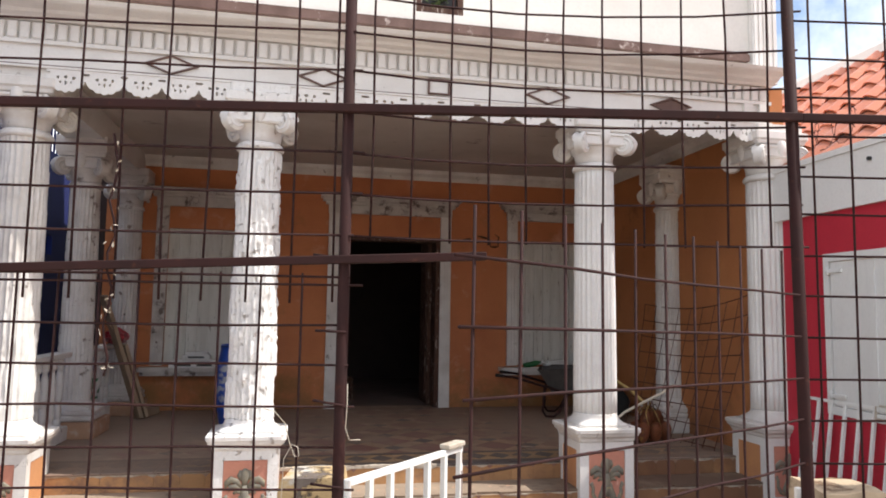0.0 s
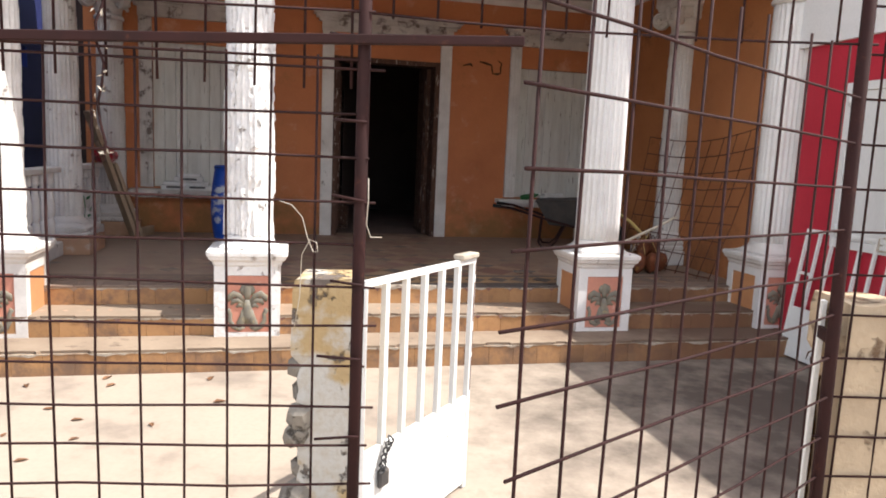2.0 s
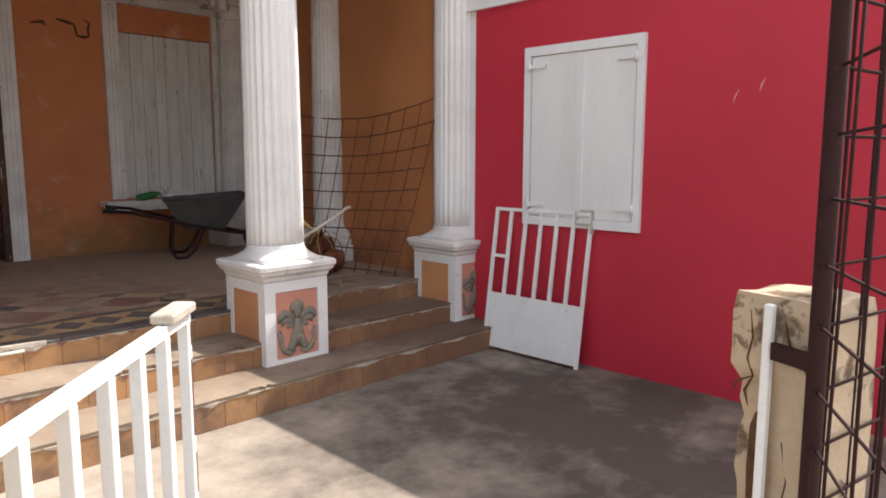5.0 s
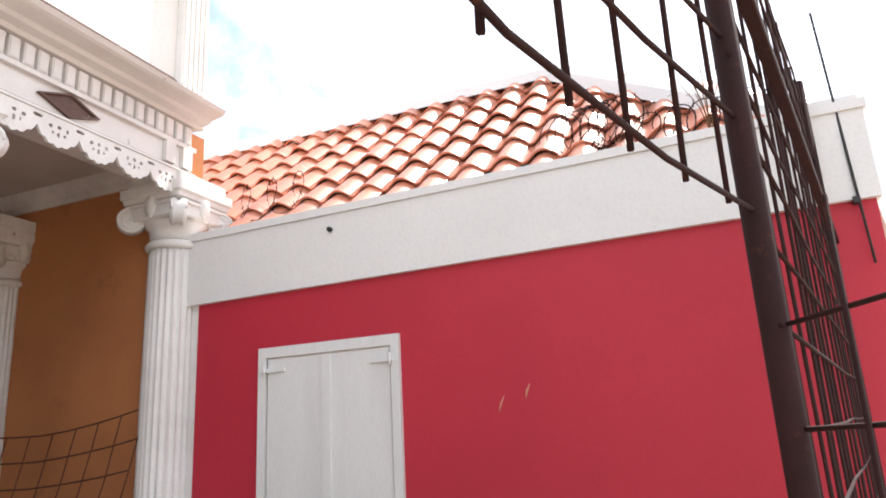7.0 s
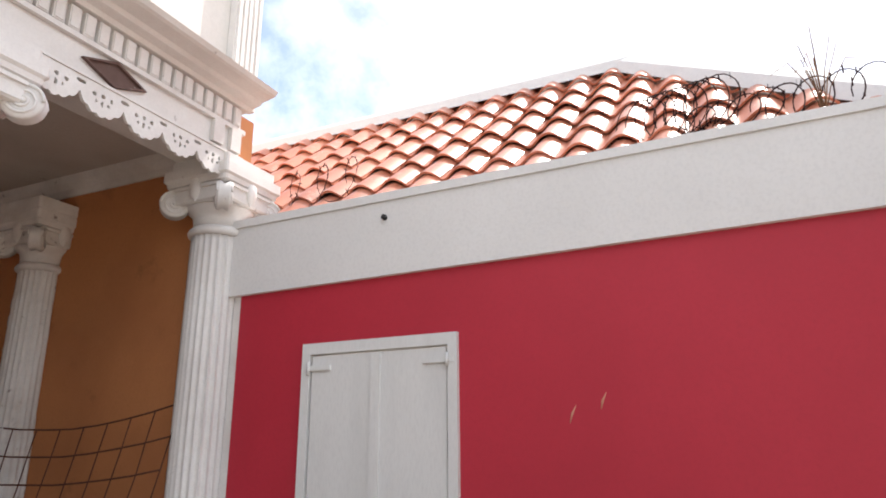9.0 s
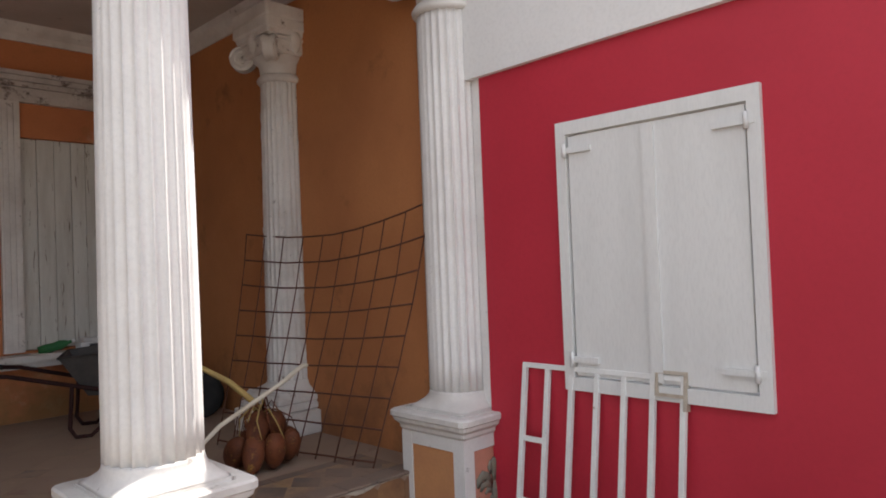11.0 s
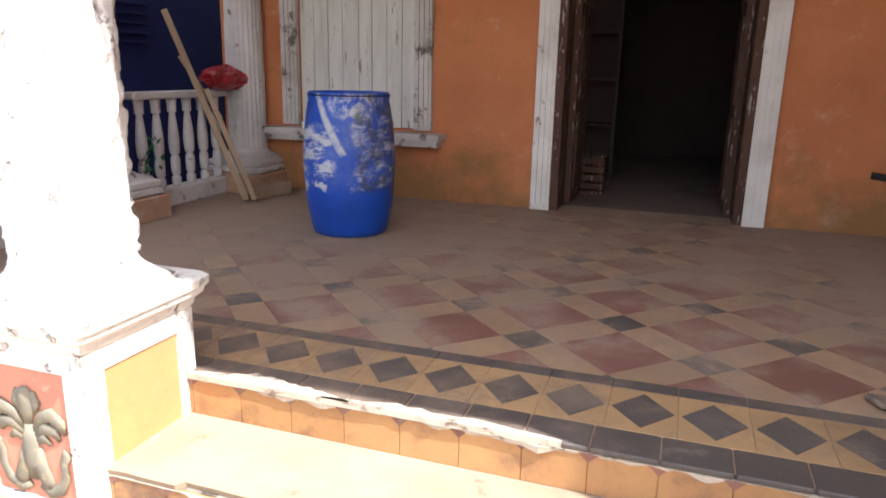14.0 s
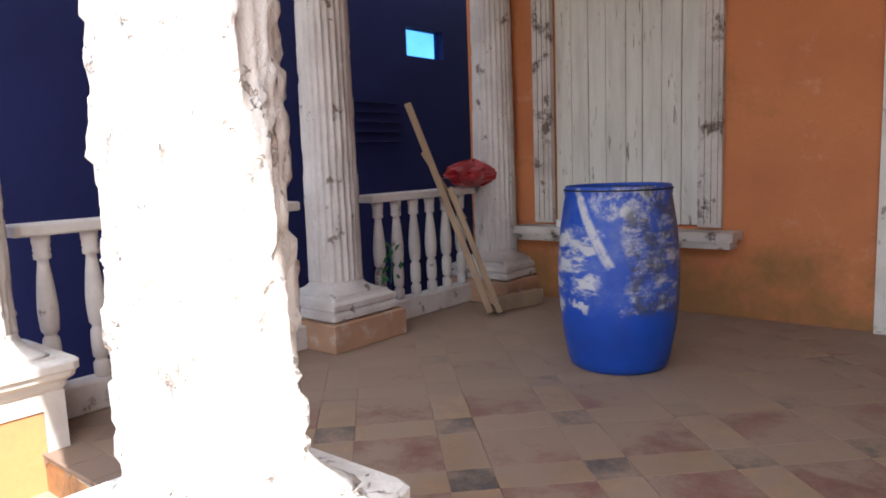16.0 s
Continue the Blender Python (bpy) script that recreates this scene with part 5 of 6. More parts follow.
p2 = pillar(2.11, 2.36, -12, 1.172, 0.258, "cracked yellow plastered gate pillar with a steel stop", 8, "pillar_tan", 0.35, 0.3)
g = Geo()
g.box(-0.156, -0.134, 0.0, 0.024, 0.0, 1.16, None, 0.003)
part("gate_stop", g, "gate_paint", p2, "white painted steel gate stop")
for pts in (((0.075, 1.13), (0.066, 1.06), (0.078, 1.0), (0.06, 0.955), (0.082, 0.91), (0.07, 0.87)), ((-0.02, 1.12), (-0.035, 1.06), (-0.06, 1.035), (-0.085, 0.99)), ((-0.03, 0.8), (-0.05, 0.7), (-0.035, 0.6), (-0.06, 0.45), (-0.045, 0.2)), ((0.06, 0.955), (0.105, 0.93), (0.118, 0.9))):
    g = Geo()
    g.tube([(-0.1265, y, z) for y, z in pts], 0.0034, 5, True, [0.5] + [1.0 + 0.4 * math.sin(9 * k) for k in range(len(pts) - 2)] + [0.4])
    part("crack", g, "gouge", p2, "dark open crack")
g = Geo()
g.loft([[(-0.129, 0.036, z), (-0.129, 0.036 + wd, z), (-0.1, 0.036 + wd, z), (-0.1, 0.036, z)] for z, wd in ((0.1, 0.016), (0.3, 0.024), (0.5, 0.018), (0.7, 0.026), (0.82, 0.022), (0.86, 0.008))])
part("gouge", g, "gouge", p2, "dark slot broken into the plaster")


# ---------------------------------------------------------------- white gates
def yard_gate(x, y, z, rz, label, lean=0.0, Wd=0.95, panel=0.445, Ht=1.12):
    t = thing("yard_gate", x, y, z, label, "gate", "white yard gates", rz=rz)
    t.matrix_basis = pose(x, y, z, lean, 0, rz)
    for k in range(7):
        u = Wd * k / 6
        g = Geo()
        g.box(u - 0.013, u + 0.013, -0.013, 0.013, 0.0 if k in (0, 6) else panel - 0.005, Ht - (0 if k in (0, 6) else 0.026), None, 0.002)
        part("bar", g, "gate_paint", t)
    g = Geo()
    g.box(0.013, Wd - 0.013, -0.013, 0.013, Ht - 0.026, Ht, None, 0.002)
    part("top_rail", g, "gate_paint", t)
    g = Geo()
    g.box(0.013, Wd - 0.013, -0.008, 0.008, 0.02, panel, None, 0.002)
    part("sheet_panel", g, "gate_paint", t, "plain white sheet panel")
    return t


ga = yard_gate(0.285, 2.76, G0 + 0.005, 46.5, "white barred yard gate standing ajar at the pillar", 0.0, 0.85, 0.475, 1.155)
g = Geo()
g.box(0.71, 0.862, -0.028, 0.028, 1.157, 1.18, None, 0.004)
part("latch_plate", g, "tie_wire", ga, "rust-stained pale latch plate")
g = Geo()
for z, h, dx in ((0.5, 0.17, 0.0), (0.69, 0.11, 0.004), (0.84, 0.2, -0.002), (1.07, 0.06, 0.003)):
    g.box(0.849 + dx, 0.861 + dx * 0.5, -0.0142, 0.0142, z, z + h, None, 0.003)
part("rust_scale", g, "rust_red", ga, "flaking rust along the end bar")
g = Geo()
g.box(0.1, 0.165, -0.034, -0.011, 0.3, 0.375, None, 0.008)
lk = part("padlock", g, "barrow", ga, "dark padlock on a short chain")
g = Geo()
for k in range(6):
    pts = [(0.11 + 0.01 * k + 0.016 * math.cos(a), -0.03 + 0.008 * math.sin(a * 2 + k), 0.385 + 0.02 * k + 0.02 * math.sin(a)) for a in [j * 0.7 for j in range(10)]]
    g.tube(pts, 0.004, 5)
part("chain", g, "dark_metal", lk)
gb = yard_gate(4.29, 5.39, G0 + 0.005, -90, "white barred yard gate leaf leaning on the crimson wall", -8.0, 0.88, 0.455, 1.14)
g = Geo()
g.box(0.013, 0.145, -0.011, 0.011, 0.74, 0.765)
part("bar", g, "gate_paint", gb)
g = Geo()
for a in ((0.75, 0.9, -0.02, 0.02, 1.145, 1.16), (0.75, 0.765, -0.02, 0.02, 1.045, 1.145), (0.885, 0.9, -0.02, 0.02, 0.99, 1.145), (0.765, 0.885, -0.02, 0.02, 1.045, 1.06)):
    g.box(*a)
part("latch_box", g, "tie_wire", gb, "rust-marked latch frame")

# ---------------------------------------------------------------- blue barrel
barrel_mat, nt, b = shader("scuffed_blue_plastic", 0.42, 0.0, 0.45)
v = coords(nt, (1, 1, 1), True)
sep = nt.nodes.new("ShaderNodeSeparateXYZ")
nt.links.new(v, sep.inputs[0])
zz = sep.outputs[2]
arc = maths(nt, "MULTIPLY", maths(nt, "SUBTRACT", maths(nt, "ARCTAN2", sep.outputs[1], sep.outputs[0]), 1.6), 0.3)
flat = nt.nodes.new("ShaderNodeCombineXYZ")
nt.links.new(maths(nt, "MULTIPLY", arc, 5.0), flat.inputs[0])
nt.links.new(maths(nt, "MULTIPLY", zz, 15.0), flat.inputs[1])
n1, nh, n3 = noise_tex(nt, v, 9.0, 9.0, 0.75), noise_tex(nt, flat.outputs[0], 1.0, 9.0, 0.7), noise_tex(nt, v, 7.0, 6.0, 0.7)


def patch(a0, a1, z0, z1, soft=0.035):
    """A soft-edged zone on the barrel's side, by arc length and height."""
    wob_ = maths(nt, "MULTIPLY", maths(nt, "SUBTRACT", n3, 0.5), 0.25)
    aa, hh = maths(nt, "ADD", arc, wob_), maths(nt, "ADD", zz, wob_)
    h = maths(nt, "MULTIPLY", ramp(nt, aa, a0, a0 + soft), ramp(nt, aa, a1, a1 - soft))
    return maths(nt, "MULTIPLY", h, maths(nt, "MULTIPLY", ramp(nt, hh, z0, z0 + soft), ramp(nt, hh, z1, z1 - soft)))


def both(a, b):
    return maths(nt, "MAXIMUM", a, b)


line = maths(nt, "ABSOLUTE", maths(nt, "ADD", maths(nt, "SUBTRACT", zz, 0.86), maths(nt, "MULTIPLY", maths(nt, "ADD", arc, 0.2), 1.75)), 0)
streak = maths(nt, "MULTIPLY", maths(nt, "MULTIPLY", ramp(nt, line, 0.06, 0.03), patch(-0.26, 0.03, 0.5, 0.92)), ramp(nt, n1, 0.38, 0.5))
smear = maths(nt, "MULTIPLY", patch(-0.46, -0.06, 0.38, 0.72), ramp(nt, nh, 0.46, 0.54))
crown_ = maths(nt, "MULTIPLY", patch(-0.14, 0.34, 0.76, 0.92), ramp(nt, n1, 0.43, 0.55))
east = maths(nt, "MULTIPLY", maths(nt, "MULTIPLY", patch(0.03, 0.46, 0.3, 0.86), ramp(nt, nh, 0.44, 0.56)), ramp(nt, n1, 0.4, 0.56))
hair = maths(nt, "MULTIPLY", patch(-0.42, -0.12, 0.31, 0.36, 0.012), ramp(nt, n1, 0.44, 0.52))
scuff = both(both(streak, smear), both(both(crown_, east), hair))
veil = maths(nt, "MULTIPLY", patch(-0.4, 0.45, 0.3, 0.9, 0.1), ramp(nt, n3, 0.4, 0.7))
grime = maths(nt, "MULTIPLY", patch(0.05, 0.5, 0.28, 0.93), ramp(nt, noise_tex(nt, v, 11.0, 6.0, 0.7), 0.45, 0.55))
col = mix(nt, ramp(nt, noise_tex(nt, v, 3.0), 0.4, 0.7), (0.008, 0.07, 0.42), (0.007, 0.048, 0.3))
col = mix(nt, maths(nt, "MULTIPLY", veil, 0.25), col, (0.3, 0.34, 0.42))
col = mix(nt, maths(nt, "MULTIPLY", scuff, 0.92), col, (0.5, 0.51, 0.52))
col = mix(nt, maths(nt, "MULTIPLY", grime, 0.75), col, (0.05, 0.055, 0.07))
nt.links.new(col, b.inputs["Base Color"])
nt.links.new(maths(nt, "ADD", maths(nt, "MULTIPLY", scuff, 0.35), 0.4), b.inputs["Roughness"])
bump(nt, b, n1, 0.12, 0.004)
M["barrel"] = barrel_mat
t = thing("barrel", -0.515, 8.36, ZP, "scuffed blue plastic barrel with white smears on the tiles", "barrel", rz=200)
g = Geo()
g.lathe([(0.0, 0.0), (0.215, 0.0), (0.232, 0.012), (0.245, 0.05), (0.272, 0.2), (0.287, 0.36), (0.29, 0.45), (0.287, 0.55), (0.275, 0.7), (0.255, 0.83), (0.25, 0.85), (0.254, 0.862), (0.254, 0.885), (0.247, 0.9), (0.238, 0.895), (0.236, 0.85), (0.25, 0.7), (0.265, 0.45), (0.225, 0.03), (0.0, 0.02)], 48, pose(0, 0, 0) @ Matrix.Diagonal((1.04, 1.04, 1.02, 1)))
part("shell", g, "barrel", t)
g = Geo()
g.lathe([(0.254, 0.876), (0.258, 0.878), (0.258, 0.883), (0.254, 0.885)], 40, Matrix.Diagonal((1.04, 1.04, 1.02, 1)))
part("rim_band", g, "black_rubber", t, "dark rim band")

# ---------------------------------------------------------------- planks, bag and small things by the balustrade
def plank(a, b, w, th, label, roll=0.0):
    a, b = Vector(a), Vector(b)
    t = thing("plank", *a, label, "plank", "loose planks")
    m = look((0, 0, 0), b - a, roll) @ pose(0, 0, 0, -90, 0, 0)
    g = Geo()
    L = (b - a).length
    g.box(-w / 2, w / 2, 0, L, -th / 2, th / 2, m, 0.003)
    part("board", g, "plank", t)
    for u in (0.06, 0.5, 0.93):
        g = Geo()
        g.lathe([(0.006, 0), (0.006, 0.004), (0, 0.005)], 6, m @ pose(0, L * u, th / 2))
        part("nail", g, "rust", t)


plank((-1.73, 8.92, ZP + 0.03), (-2.12, 8.6, 1.92), 0.135, 0.045, "raw timber plank leaning on the balustrade")
plank((-1.665, 8.945, ZP + 0.03), (-1.9, 8.735, 1.36), 0.1, 0.04, "second timber plank leaning beside the long one")
plank((-1.86, 8.84, 1.14), (-2.06, 8.66, 1.6), 0.075, 0.03, "short timber offcut leaning on the long plank")
plank((-1.74, 9.0, ZP + 0.06), (-1.62, 9.42, ZP + 0.06), 0.05, 0.11, "short timber block lying on the porch floor")

rng = random.Random(5)
t = thing("plastic_bag", -2.12, 9.3, 1.34, "crumpled red plastic bag on the balustrade rail", "bag")
g = Geo()
rings = []
for i in range(13):
    u = i / 12
    ring = []
    for k in range(26):
        a = 2 * math.pi * k / 26
        p = Vector((math.cos(a) * 2 + 9, math.sin(a) * 2, u * 3))
        r = math.sin(math.pi * (0.08 + 0.9 * u)) ** 0.7 * (1 + 0.45 * noise.noise(p * 1.6) + 0.2 * noise.noise(p * 4))
        ring.append((0.12 * r * math.cos(a), 0.29 * r * math.sin(a), 0.19 * u * (1 + 0.2 * noise.noise(p))))
    rings.append(ring)
g.loft(rings, None, True, False)
part("sack", g, "bag", t)
g = Geo()
for k in range(5):
    g.tube([(0, 0.02 * k - 0.04, 0.13), (0.01 * k - 0.02, 0.03 * k - 0.06, 0.17), (0.03 * k - 0.06, 0.03 * k - 0.05, 0.16)], 0.012, 5, True, [1, 0.9, 0.2])
part("knot", g, "bag", t)
t = thing("weed", -2.12, 8.36, ZP + 0.28, "small green weed sprouting by the column base", "plant")
g = Geo()
for k in range(12):
    m = pose(rng.uniform(-0.05, 0.05), rng.uniform(-0.04, 0.06), rng.uniform(0.02, 0.26), rng.uniform(-70, 70), rng.uniform(-70, 70), rng.uniform(0, 360))
    g.add([(0, 0, 0), (0.018, 0.03, 0.005), (0, 0.07, 0), (-0.018, 0.03, 0.005)], [(0, 1, 2, 3)], m)
part("leaves", g, "green", t)
g = Geo()
g.tube([(0, 0, 0), (0.01, 0.01, 0.12), (0, 0, 0.26)], 0.005)
part("stem", g, "green", t)


def box_stack(x, y, z, label):
    t = thing("carton", x, y, z, label, "box")
    g = Geo()
    g.box(-0.17, 0.17, -0.07, 0.07, 0.0, 0.06, None, 0.006)
    part("body", g, "styro", t)
    g = Geo()
    g.box(-0.14, 0.14, -0.055, 0.055, 0.06, 0.1, None, 0.006)
    part("lid", g, "styro", t)
    g = Geo()
    g.box(-0.1, 0.1, -0.074, -0.0705, 0.02, 0.045)
    part("slot", g, "dark_metal", t)


box_stack(3.72, YW - 0.1, 1.03, "white plastic carton on the window sill")
box_stack(-1.1, YW - 0.1, 1.03, "white carton lying on the window sill")
box_stack(-1.36, YW - 0.12, 1.03, "dirty white carton beside another on the window sill")
box_stack(-1.2, YW - 0.115, 1.133, "white carton stacked on top of the others")
t = thing("plastic_bottle", 3.36, YW - 0.1, 1.03, "crushed green plastic bottle lying on the window sill", "bottle")
g = Geo()
g.lathe([(0.0, -0.12), (0.038, -0.115), (0.042, -0.05), (0.036, 0.0), (0.042, 0.05), (0.03, 0.09), (0.014, 0.12), (0.014, 0.15), (0, 0.15)], 14, pose(0, 0, 0.045, 75, 15, 70))
part("body", g, "green", t)
g = Geo()
g.lathe([(0.016, 0.14), (0.016, 0.165), (0, 0.165)], 10, pose(0, 0, 0.045, 75, 15, 70))
part("cap", g, "styro", t)

# ---------------------------------------------------------------- wheelbarrow
wb = thing("wheelbarrow", 3.6, 8.74, ZP, "dark dusty steel wheelbarrow with tubular legs under the window", "wheelbarrow", rz=-22)
g = Geo()
zt, zb = 0.60, 0.30
outer = [[(-0.40, -0.3, zt), (0.42, -0.3, zt + 0.06), (0.42, 0.3, zt + 0.06), (-0.40, 0.3, zt)], [(-0.22, -0.2, zb), (0.18, -0.18, zb - 0.02), (0.18, 0.18, zb - 0.02), (-0.22, 0.2, zb)]]
inner = [[(-0.385, -0.285, zt), (0.405, -0.285, zt + 0.06), (0.405, 0.285, zt + 0.06), (-0.385, 0.285, zt)], [(-0.21, -0.19, zb + 0.015), (0.17, -0.17, zb - 0.005), (0.17, 0.17, zb - 0.005), (-0.21, 0.19, zb + 0.015)]]
g.add(outer[0] + outer[1] + inner[0] + inner[1],
      [(0, 1, 5, 4), (1, 2, 6, 5), (2, 3, 7, 6), (3, 0, 4, 7), (4, 5, 6, 7), (8, 12, 13, 9), (9, 13, 14, 10), (10, 14, 15, 11), (11, 15, 12, 8), (12, 15, 14, 13), (0, 8, 9, 1), (1, 9, 10, 2), (2, 10, 11, 3), (3, 11, 8, 0)])
part("tray", g, "barrow", wb)
g = Geo()
g.tube([(a[0], a[1], a[2]) for a in outer[0]] + [outer[0][0]], 0.011, 6)
part("tray_rim", g, "barrow", wb)
for s in (-1, 1):
    g = Geo()
    g.tube([(0.55, s * 0.06, 0.2), (0.2, s * 0.2, 0.27), (-0.2, s * 0.24, 0.36), (-0.72, s * 0.28, 0.5), (-0.95, s * 0.29, 0.52)], 0.016, 8)
    hd_ = part("handle_bar", g, "rust", wb)
    g = Geo()
    g.tube([(-0.95, s * 0.29, 0.52), (-0.84, s * 0.285, 0.51)], 0.021, 8)
    part("grip", g, "black_rubber", hd_)
    g = Geo()
    g.tube([(-0.32, s * 0.25, 0.39), (-0.34, s * 0.25, 0.08), (-0.3, s * 0.25, 0.016), (-0.2, s * 0.25, 0.016), (-0.12, s * 0.24, 0.09), (-0.02, s * 0.23, 0.3)], 0.015, 8)
    part("leg", g, "rust", wb)
g = Geo()
g.lathe([(0.11, -0.04), (0.165, -0.045), (0.185, -0.02), (0.185, 0.02), (0.165, 0.045), (0.11, 0.04)], 24, pose(0.58, 0, 0.186, 90))
wh = part("wheel", g, "black_rubber", wb)
g = Geo()
g.lathe([(0.0, -0.05), (0.03, -0.05), (0.035, -0.02), (0.11, -0.02), (0.11, 0.02), (0.035, 0.02), (0.03, 0.05), (0, 0.05)], 20, pose(0.58, 0, 0.186, 90))
part("rim", g, "rust", wh)

# ---------------------------------------------------------------- leaning sheet of rebar mesh, coconuts, sticks
ms = thing("rebar_mesh_sheet", 4.1, 6.3, ZP, "bowed rusty sheet of rebar mesh leaning on the ochre wall", "mesh")
A0, A1 = Vector((4.10, 6.27, ZP + 0.01)), Vector((3.78, 7.55, ZP + 0.01))
B0, B1 = Vector((4.36, 5.98, 2.02)), Vector((4.22, 7.85, 1.93))


def sheet(u, v):
    p = (A0 * (1 - u) + A1 * u) * (1 - v) + (B0 * (1 - u) + B1 * u) * v
    sag = math.sin(math.pi * u) * 0.1 * v + math.sin(math.pi * v) * 0.05
    return (p.x - 4.1 - 0.0 + sag * 0.5, p.y - 6.3, p.z - ZP - sag * v)


for i in range(10):
    u = i / 9
    g = Geo()
    g.tube([wob(sheet(u, j / 8 * (1.0 if i < 7 else 1.0)), 0.003) for j in range(9)], 0.0045, 5)
    part("wire", g, "rust_red", ms)
for j in range(9):
    v = 0.02 + j / 8 * 0.98
    g = Geo()
    g.tube([wob(sheet(i / 8, v), 0.003) for i in range(9)], 0.006, 5)
    part("wire", g, "rust_red", ms)
g = Geo()
g.tube([sheet(0, 1), (B0.x - 4.06, B0.y - 6.36, 2.02 - ZP), (B0.x - 4.02, B0.y - 6.37, 1.99 - ZP)], 0.005, 5)
part("wire", g, "rust_red", ms, "bent wire end")

rng = random.Random(8)
coco = Geo()
coco.lathe([(0.0, -0.15), (0.016, -0.145), (0.05, -0.11), (0.072, -0.05), (0.08, 0.01), (0.072, 0.07), (0.05, 0.115), (0.025, 0.135), (0.0, 0.14)], 14, None, True, 0, 0, lambda a, z: 1 + 0.06 * math.cos(3 * a) + 0.02 * math.sin(7 * a))
cme = coco.mesh("coconut", M["coco"])
bun = thing("coconut_bunch", 3.72, 6.82, ZP, "bunch of brown coconuts lying on the porch tiles", "coconuts")
for (dx, dy, dz, rx, ry) in ((-0.12, -0.08, 0.125, 18, 24), (0.0, -0.11, 0.122, 24, -3), (0.12, -0.08, 0.125, 20, -28), (-0.17, 0.04, 0.12, -6, 36), (0.05, 0.07, 0.125, -18, -6), (0.17, 0.04, 0.12, -6, -38), (0.07, -0.02, 0.245, 30, -34), (-0.06, -0.03, 0.25, 26, 30), (-0.08, 0.08, 0.125, -16, 12)):
    piece("coconut", cme, pose(dx, dy, dz, rx, ry, rng.uniform(0, 360)) @ Matrix.Scale(0.83, 4), bun)
for k in range(22):
    g = Geo()
    a, r_ = rng.uniform(0, 6.28), rng.uniform(0.1, 0.19)
    g.tube([(-0.01, 0.01, 0.33), (r_ * 0.45 * math.cos(a), r_ * 0.45 * math.sin(a), 0.37 + rng.uniform(-0.03, 0.05)), (r_ * math.cos(a), r_ * math.sin(a), 0.31), (r_ * 1.12 * math.cos(a + 0.2), r_ * 1.12 * math.sin(a + 0.2), rng.uniform(0.18, 0.25))], 0.0045, 5, True, [1.3, 1, 0.9, 0.6])
    part("stalklet", g, "coco" if k % 4 else "stalk", bun)
g = Geo()
g.tube([(0.0, 0.02, 0.27), (-0.03, 0.08, 0.4), (-0.14, 0.14, 0.52), (-0.32, 0.18, 0.64)], 0.021, 7, True, [1, 1, 0.9, 0.7])
part("stem", g, "stalk", bun, "dry yellow palm stem")
t = thing("stick", 2.95, 6.62, ZP, "pale whitewashed stick propped over the coconuts", "stick")
g = Geo()
g.tube([(0.06, 0, 0.015), (0.17, 0.01, 0.18), (0.4, 0.02, 0.345), (0.62, 0.02, 0.445), (0.8, 0.02, 0.525), (0.93, 0.02, 0.6), (0.97, 0.02, 0.605)], 0.0135, 8, True, [0.9, 1, 1, 1.1, 1.0, 1.15, 0.9])
part("shaft", g, "stick", t)
t = thing("broken_tile", 2.32, 6.72, ZP, "broken dark tile lying on the porch floor", "tile")
g = Geo()
g.box(-0.09, 0.1, -0.04, 0.05, 0, 0.018, pose(0, 0, 0.003, 0, 8, 25), 0.004)
part("shard", g, "slate", t)

# dry leaves blown over the yard
leaf_g = Geo()
leaf_g.add([(-0.045, 0, 0.004), (-0.02, -0.02, 0.014), (0.02, -0.016, 0.018), (0.05, 0, 0.006), (0.02, 0.018, 0.012), (-0.02, 0.022, 0.016), (0, 0, 0.006)],
           [(0, 1, 6), (1, 2, 6), (2, 3, 6), (3, 4, 6), (4, 5, 6), (5, 0, 6)])
leaf_me = leaf_g.mesh("blade", M["dry_leaf"])
lrng = random.Random(21)
for x, y in ((-1.19, 5.25), (-1.13, 5.09), (-0.5, 5.17), (-1.66, 5.13), (-1.39, 4.68), (-1.18, 4.48), (-1.12, 4.2), (-0.75, 4.36), (-1.5, 4.3), (-0.4, 4.7), (-1.75, 4.75), (-1.3, 3.95)):
    t = thing("dry_leaf", x, y, G0, "curled dry brown leaf on the concrete yard", "leaf", "dry leaves in the yard", rz=lrng.uniform(0, 360))
    piece("blade", leaf_me, pose(0, 0, 0) @ Matrix.Scale(lrng.uniform(0.6, 1.1), 4), t)

# ---------------------------------------------------------------- pieces of the floor and of the steps
rise = Geo()
rise.box(-0.0993, 0.0993, -0.012, 0, 0.0, 0.128, None, 0.002)
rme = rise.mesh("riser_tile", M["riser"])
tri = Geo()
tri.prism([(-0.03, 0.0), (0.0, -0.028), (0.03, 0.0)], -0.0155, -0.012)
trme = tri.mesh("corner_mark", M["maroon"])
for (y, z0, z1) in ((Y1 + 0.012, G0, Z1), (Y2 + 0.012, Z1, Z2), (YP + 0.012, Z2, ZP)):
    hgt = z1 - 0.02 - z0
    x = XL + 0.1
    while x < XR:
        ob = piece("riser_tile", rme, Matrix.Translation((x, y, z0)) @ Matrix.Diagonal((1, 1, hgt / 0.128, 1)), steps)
        if z1 != Z1:
            piece("corner_mark", trme, Matrix.Translation((x + 0.1, y, z1 - 0.021)), steps)
        x += 0.2
inl = Geo()
inl.prism([(-0.022, 0), (0, -0.017), (0.022, 0), (0, 0.017)], 0, 0.0035, pose(0, 0, 0, 90, 0, 0) @ pose(0, -0.0035, 0))
inme = inl.mesh("inlay_tile", M["dusty_orange"])
x = XL + 0.15
while x < 2.2:
    piece("inlay_tile", inme, pose(x, 5.9, Z2 + 0.0002), steps)
    x += 0.16
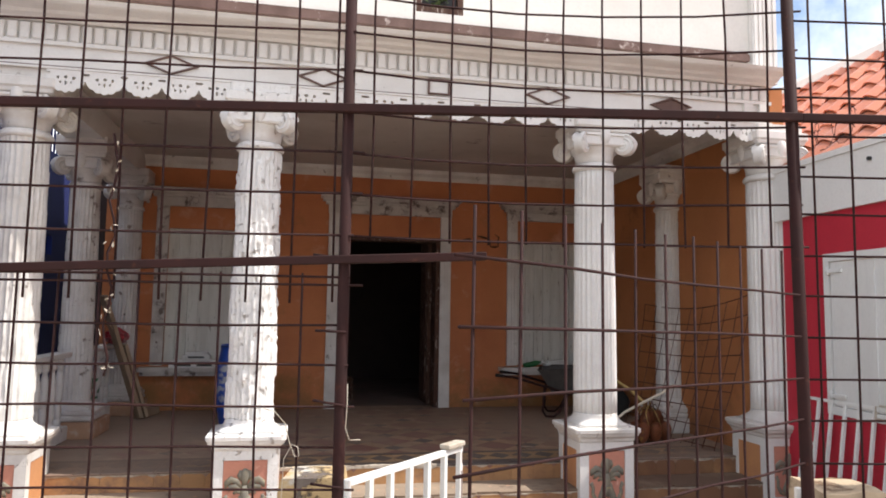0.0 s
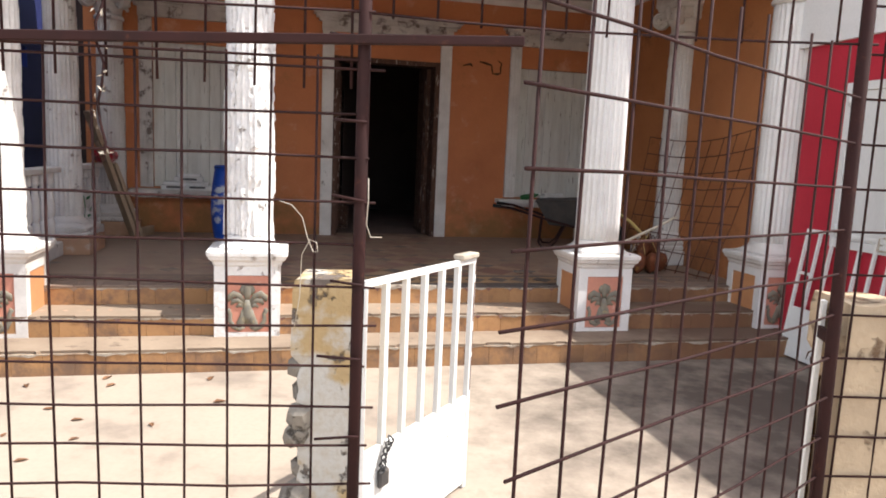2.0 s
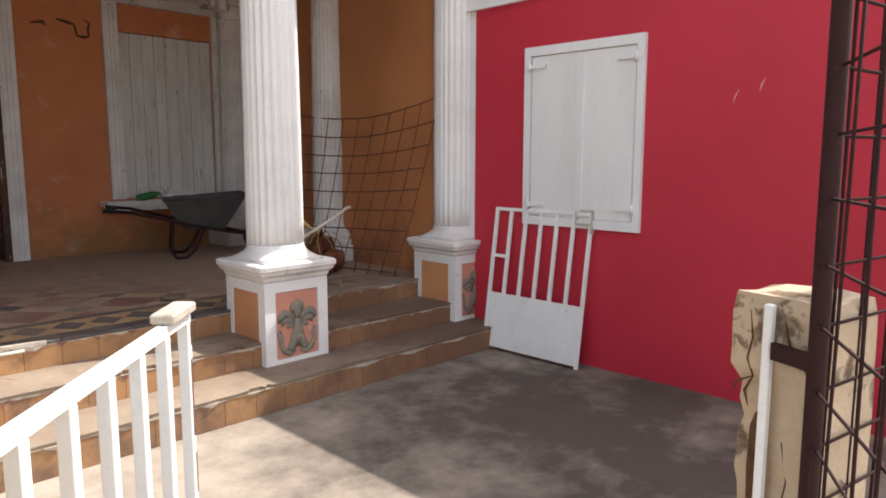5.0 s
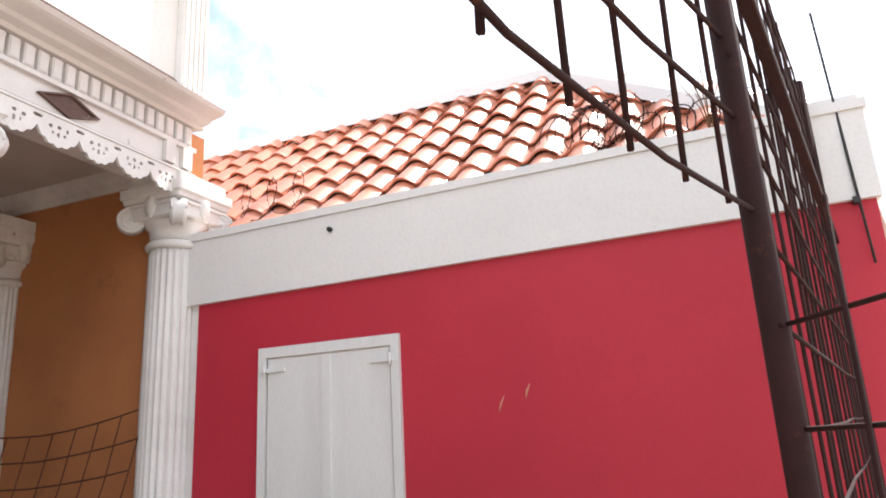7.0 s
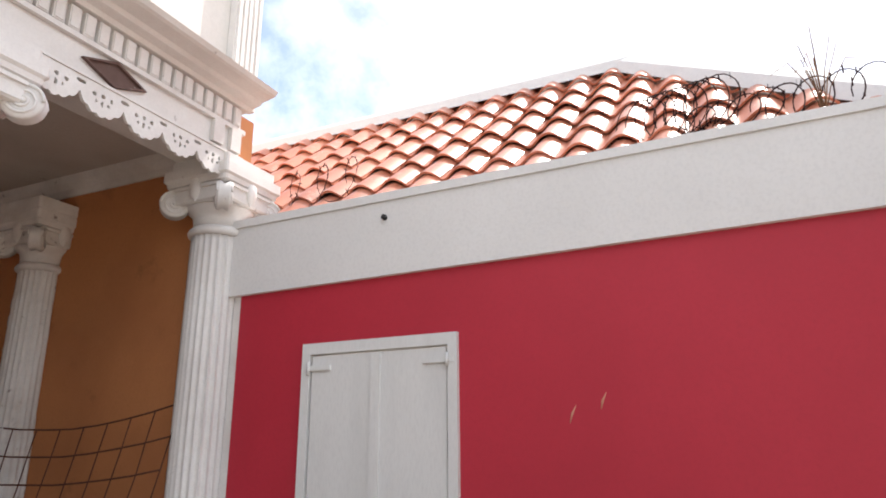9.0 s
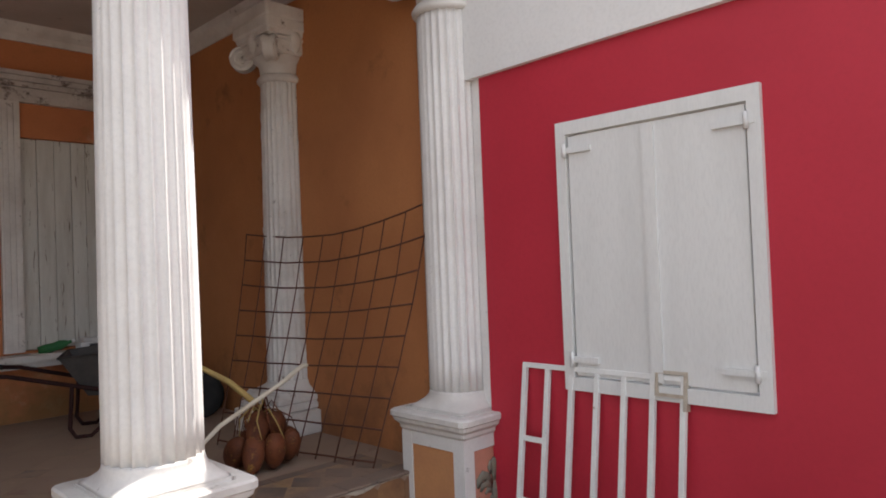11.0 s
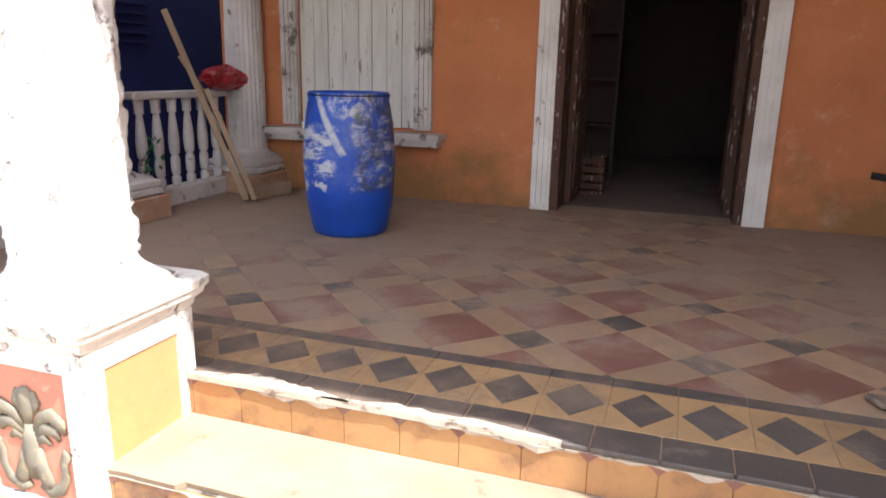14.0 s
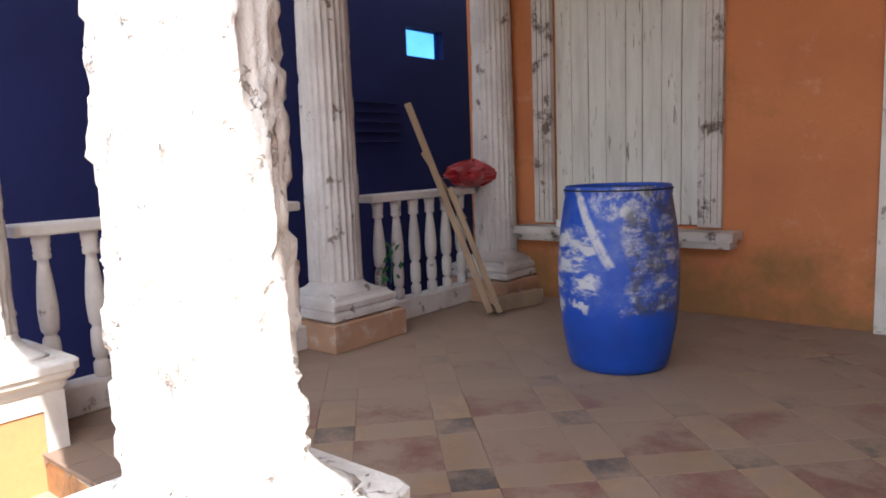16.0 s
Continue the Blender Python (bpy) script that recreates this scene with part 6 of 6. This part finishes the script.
# dark nosing tiles, diamond border, inner band
nose = Geo()
nose.box(-0.098, 0.098, 0, 0.148, -0.018, 0, None, 0.004)
nme = nose.mesh("nosing_tile", M["slate_edge"])
YB = YP + 0.145                     # border between the nosing and the inner band
BP, BW = 0.2205, 0.3
yel = Geo()
yel.box(-BP / 2 + 0.0004, BP / 2 - 0.0004, -BW / 2, BW / 2, -0.01, 0, None, 0.0015)
yme = yel.mesh("border_tile", M["ochre_edge"])
dia = Geo()
hx, hy = 0.098, 0.122
dia.add([(hx, 0, 0.0025), (0, hy, 0.0025), (-hx, 0, 0.0025), (0, -hy, 0.0025), (hx, 0, 0), (0, hy, 0), (-hx, 0, 0), (0, -hy, 0)],
        [(0, 1, 2, 3), (0, 4, 5, 1), (1, 5, 6, 2), (2, 6, 7, 3), (3, 7, 4, 0)])
dme = dia.mesh("diamond_tile", M["slate_edge"])
x = XL + 0.1
while x < XR:
    piece("nosing_tile", nme, pose(x, YP - 0.006 + 0.01 * max(0, noise.noise(Vector((x * 3, 0, 0)))), ZP + 0.001), floor)
    x += 0.2
bandt = Geo()
bandt.box(-BP / 2 + 0.001, BP / 2 - 0.001, 0, 0.074, -0.01, 0, None, 0.0015)
bme = bandt.mesh("band_tile", M["slate_edge"])
x = -2.234
while x < XR - 0.1:
    piece("border_tile", yme, pose(x, YB + BW / 2, ZP), floor)
    piece("diamond_tile", dme, pose(x, YB + BW / 2, ZP), floor)
    piece("band_tile", bme, pose(x, YB + BW + 0.002, ZP), floor)
    x += BP
PT = 0.485
a, b = 0.67 * PT, 0.33 * PT


def clipped(poly, ax, lim, sign):
    """The part of a polygon on one side of a line along x or y."""
    out = []
    for k, p in enumerate(poly):
        q = poly[(k + 1) % len(poly)]
        dp, dq = sign * (p[ax] - lim), sign * (q[ax] - lim)
        if dp >= 0:
            out.append(p)
        if dp * dq < 0:
            u = dp / (dp - dq)
            out.append((p[0] + (q[0] - p[0]) * u, p[1] + (q[1] - p[1]) * u))
    return out


def sq_piece(name, w, h, mat):
    g = Geo()
    g.box(-w / 2 + 0.001, w / 2 - 0.001, -h / 2 + 0.001, h / 2 - 0.001, -0.008, 0.0, None, 0.0012)
    return g.mesh(name, M[mat])


big, small, strip = sq_piece("maroon_tile", a, a, "maroon"), sq_piece("slate_tile", b, b, "slate"), sq_piece("ochre_tile", a, b, "yellow")
rest = {"maroon": Geo(), "slate": Geo(), "yellow": Geo()}
Y0F = YB + BW + 0.079
oy = 6.862
c = math.sqrt(0.5)
for i in range(-16, 17):
    for j in range(-16, 17):
        for (du, dv, me, key, w, h) in ((0, 0, big, "maroon", a, a), (PT / 2, PT / 2, small, "slate", b, b), (PT / 2, 0, strip, "yellow", b, a), (0, PT / 2, strip, "yellow", a, b)):
            u, v = i * PT + du, j * PT + dv
            X, Y = 1.377 + (u - v) * c, oy + (u + v) * c
            poly = [(X + (p - q) * c, Y + (p + q) * c) for p, q in ((-w / 2 + 0.001, -h / 2 + 0.001), (w / 2 - 0.001, -h / 2 + 0.001), (w / 2 - 0.001, h / 2 - 0.001), (-w / 2 + 0.001, h / 2 - 0.001))]
            cut = poly
            for ax, lim, sign in ((0, XL + 0.1, 1), (0, XR - 0.02, -1), (1, Y0F, 1), (1, YW - 0.004, -1)):
                cut = clipped(cut, ax, lim, sign)
            if len(cut) < 3 or max(p[1] for p in cut) - min(p[1] for p in cut) < 0.012:
                continue
            near = Y < 8.1 and -1.2 < X < 3.6
            turn = 45 if key != "yellow" or du == 0 else 135
            if near and cut == poly:
                piece({"maroon": "maroon_tile", "slate": "slate_tile", "yellow": "ochre_tile"}[key], me, pose(X, Y, ZP, 0, 0, turn), floor)
                continue
            q, n = (Geo() if near else rest[key]), len(cut)
            q.add([(px, py, z) for z in (ZP - 0.008, ZP) for px, py in cut],
                  [tuple(range(n - 1, -1, -1)), tuple(range(n, 2 * n))] + [(k, (k + 1) % n, (k + 1) % n + n, k + n) for k in range(n)])
            if near:
                part("cut_tile", q, key, floor)
for key, q in rest.items():
    ob = part("far_tiles", q, key, floor)
    ob["kind"] = "stuff"
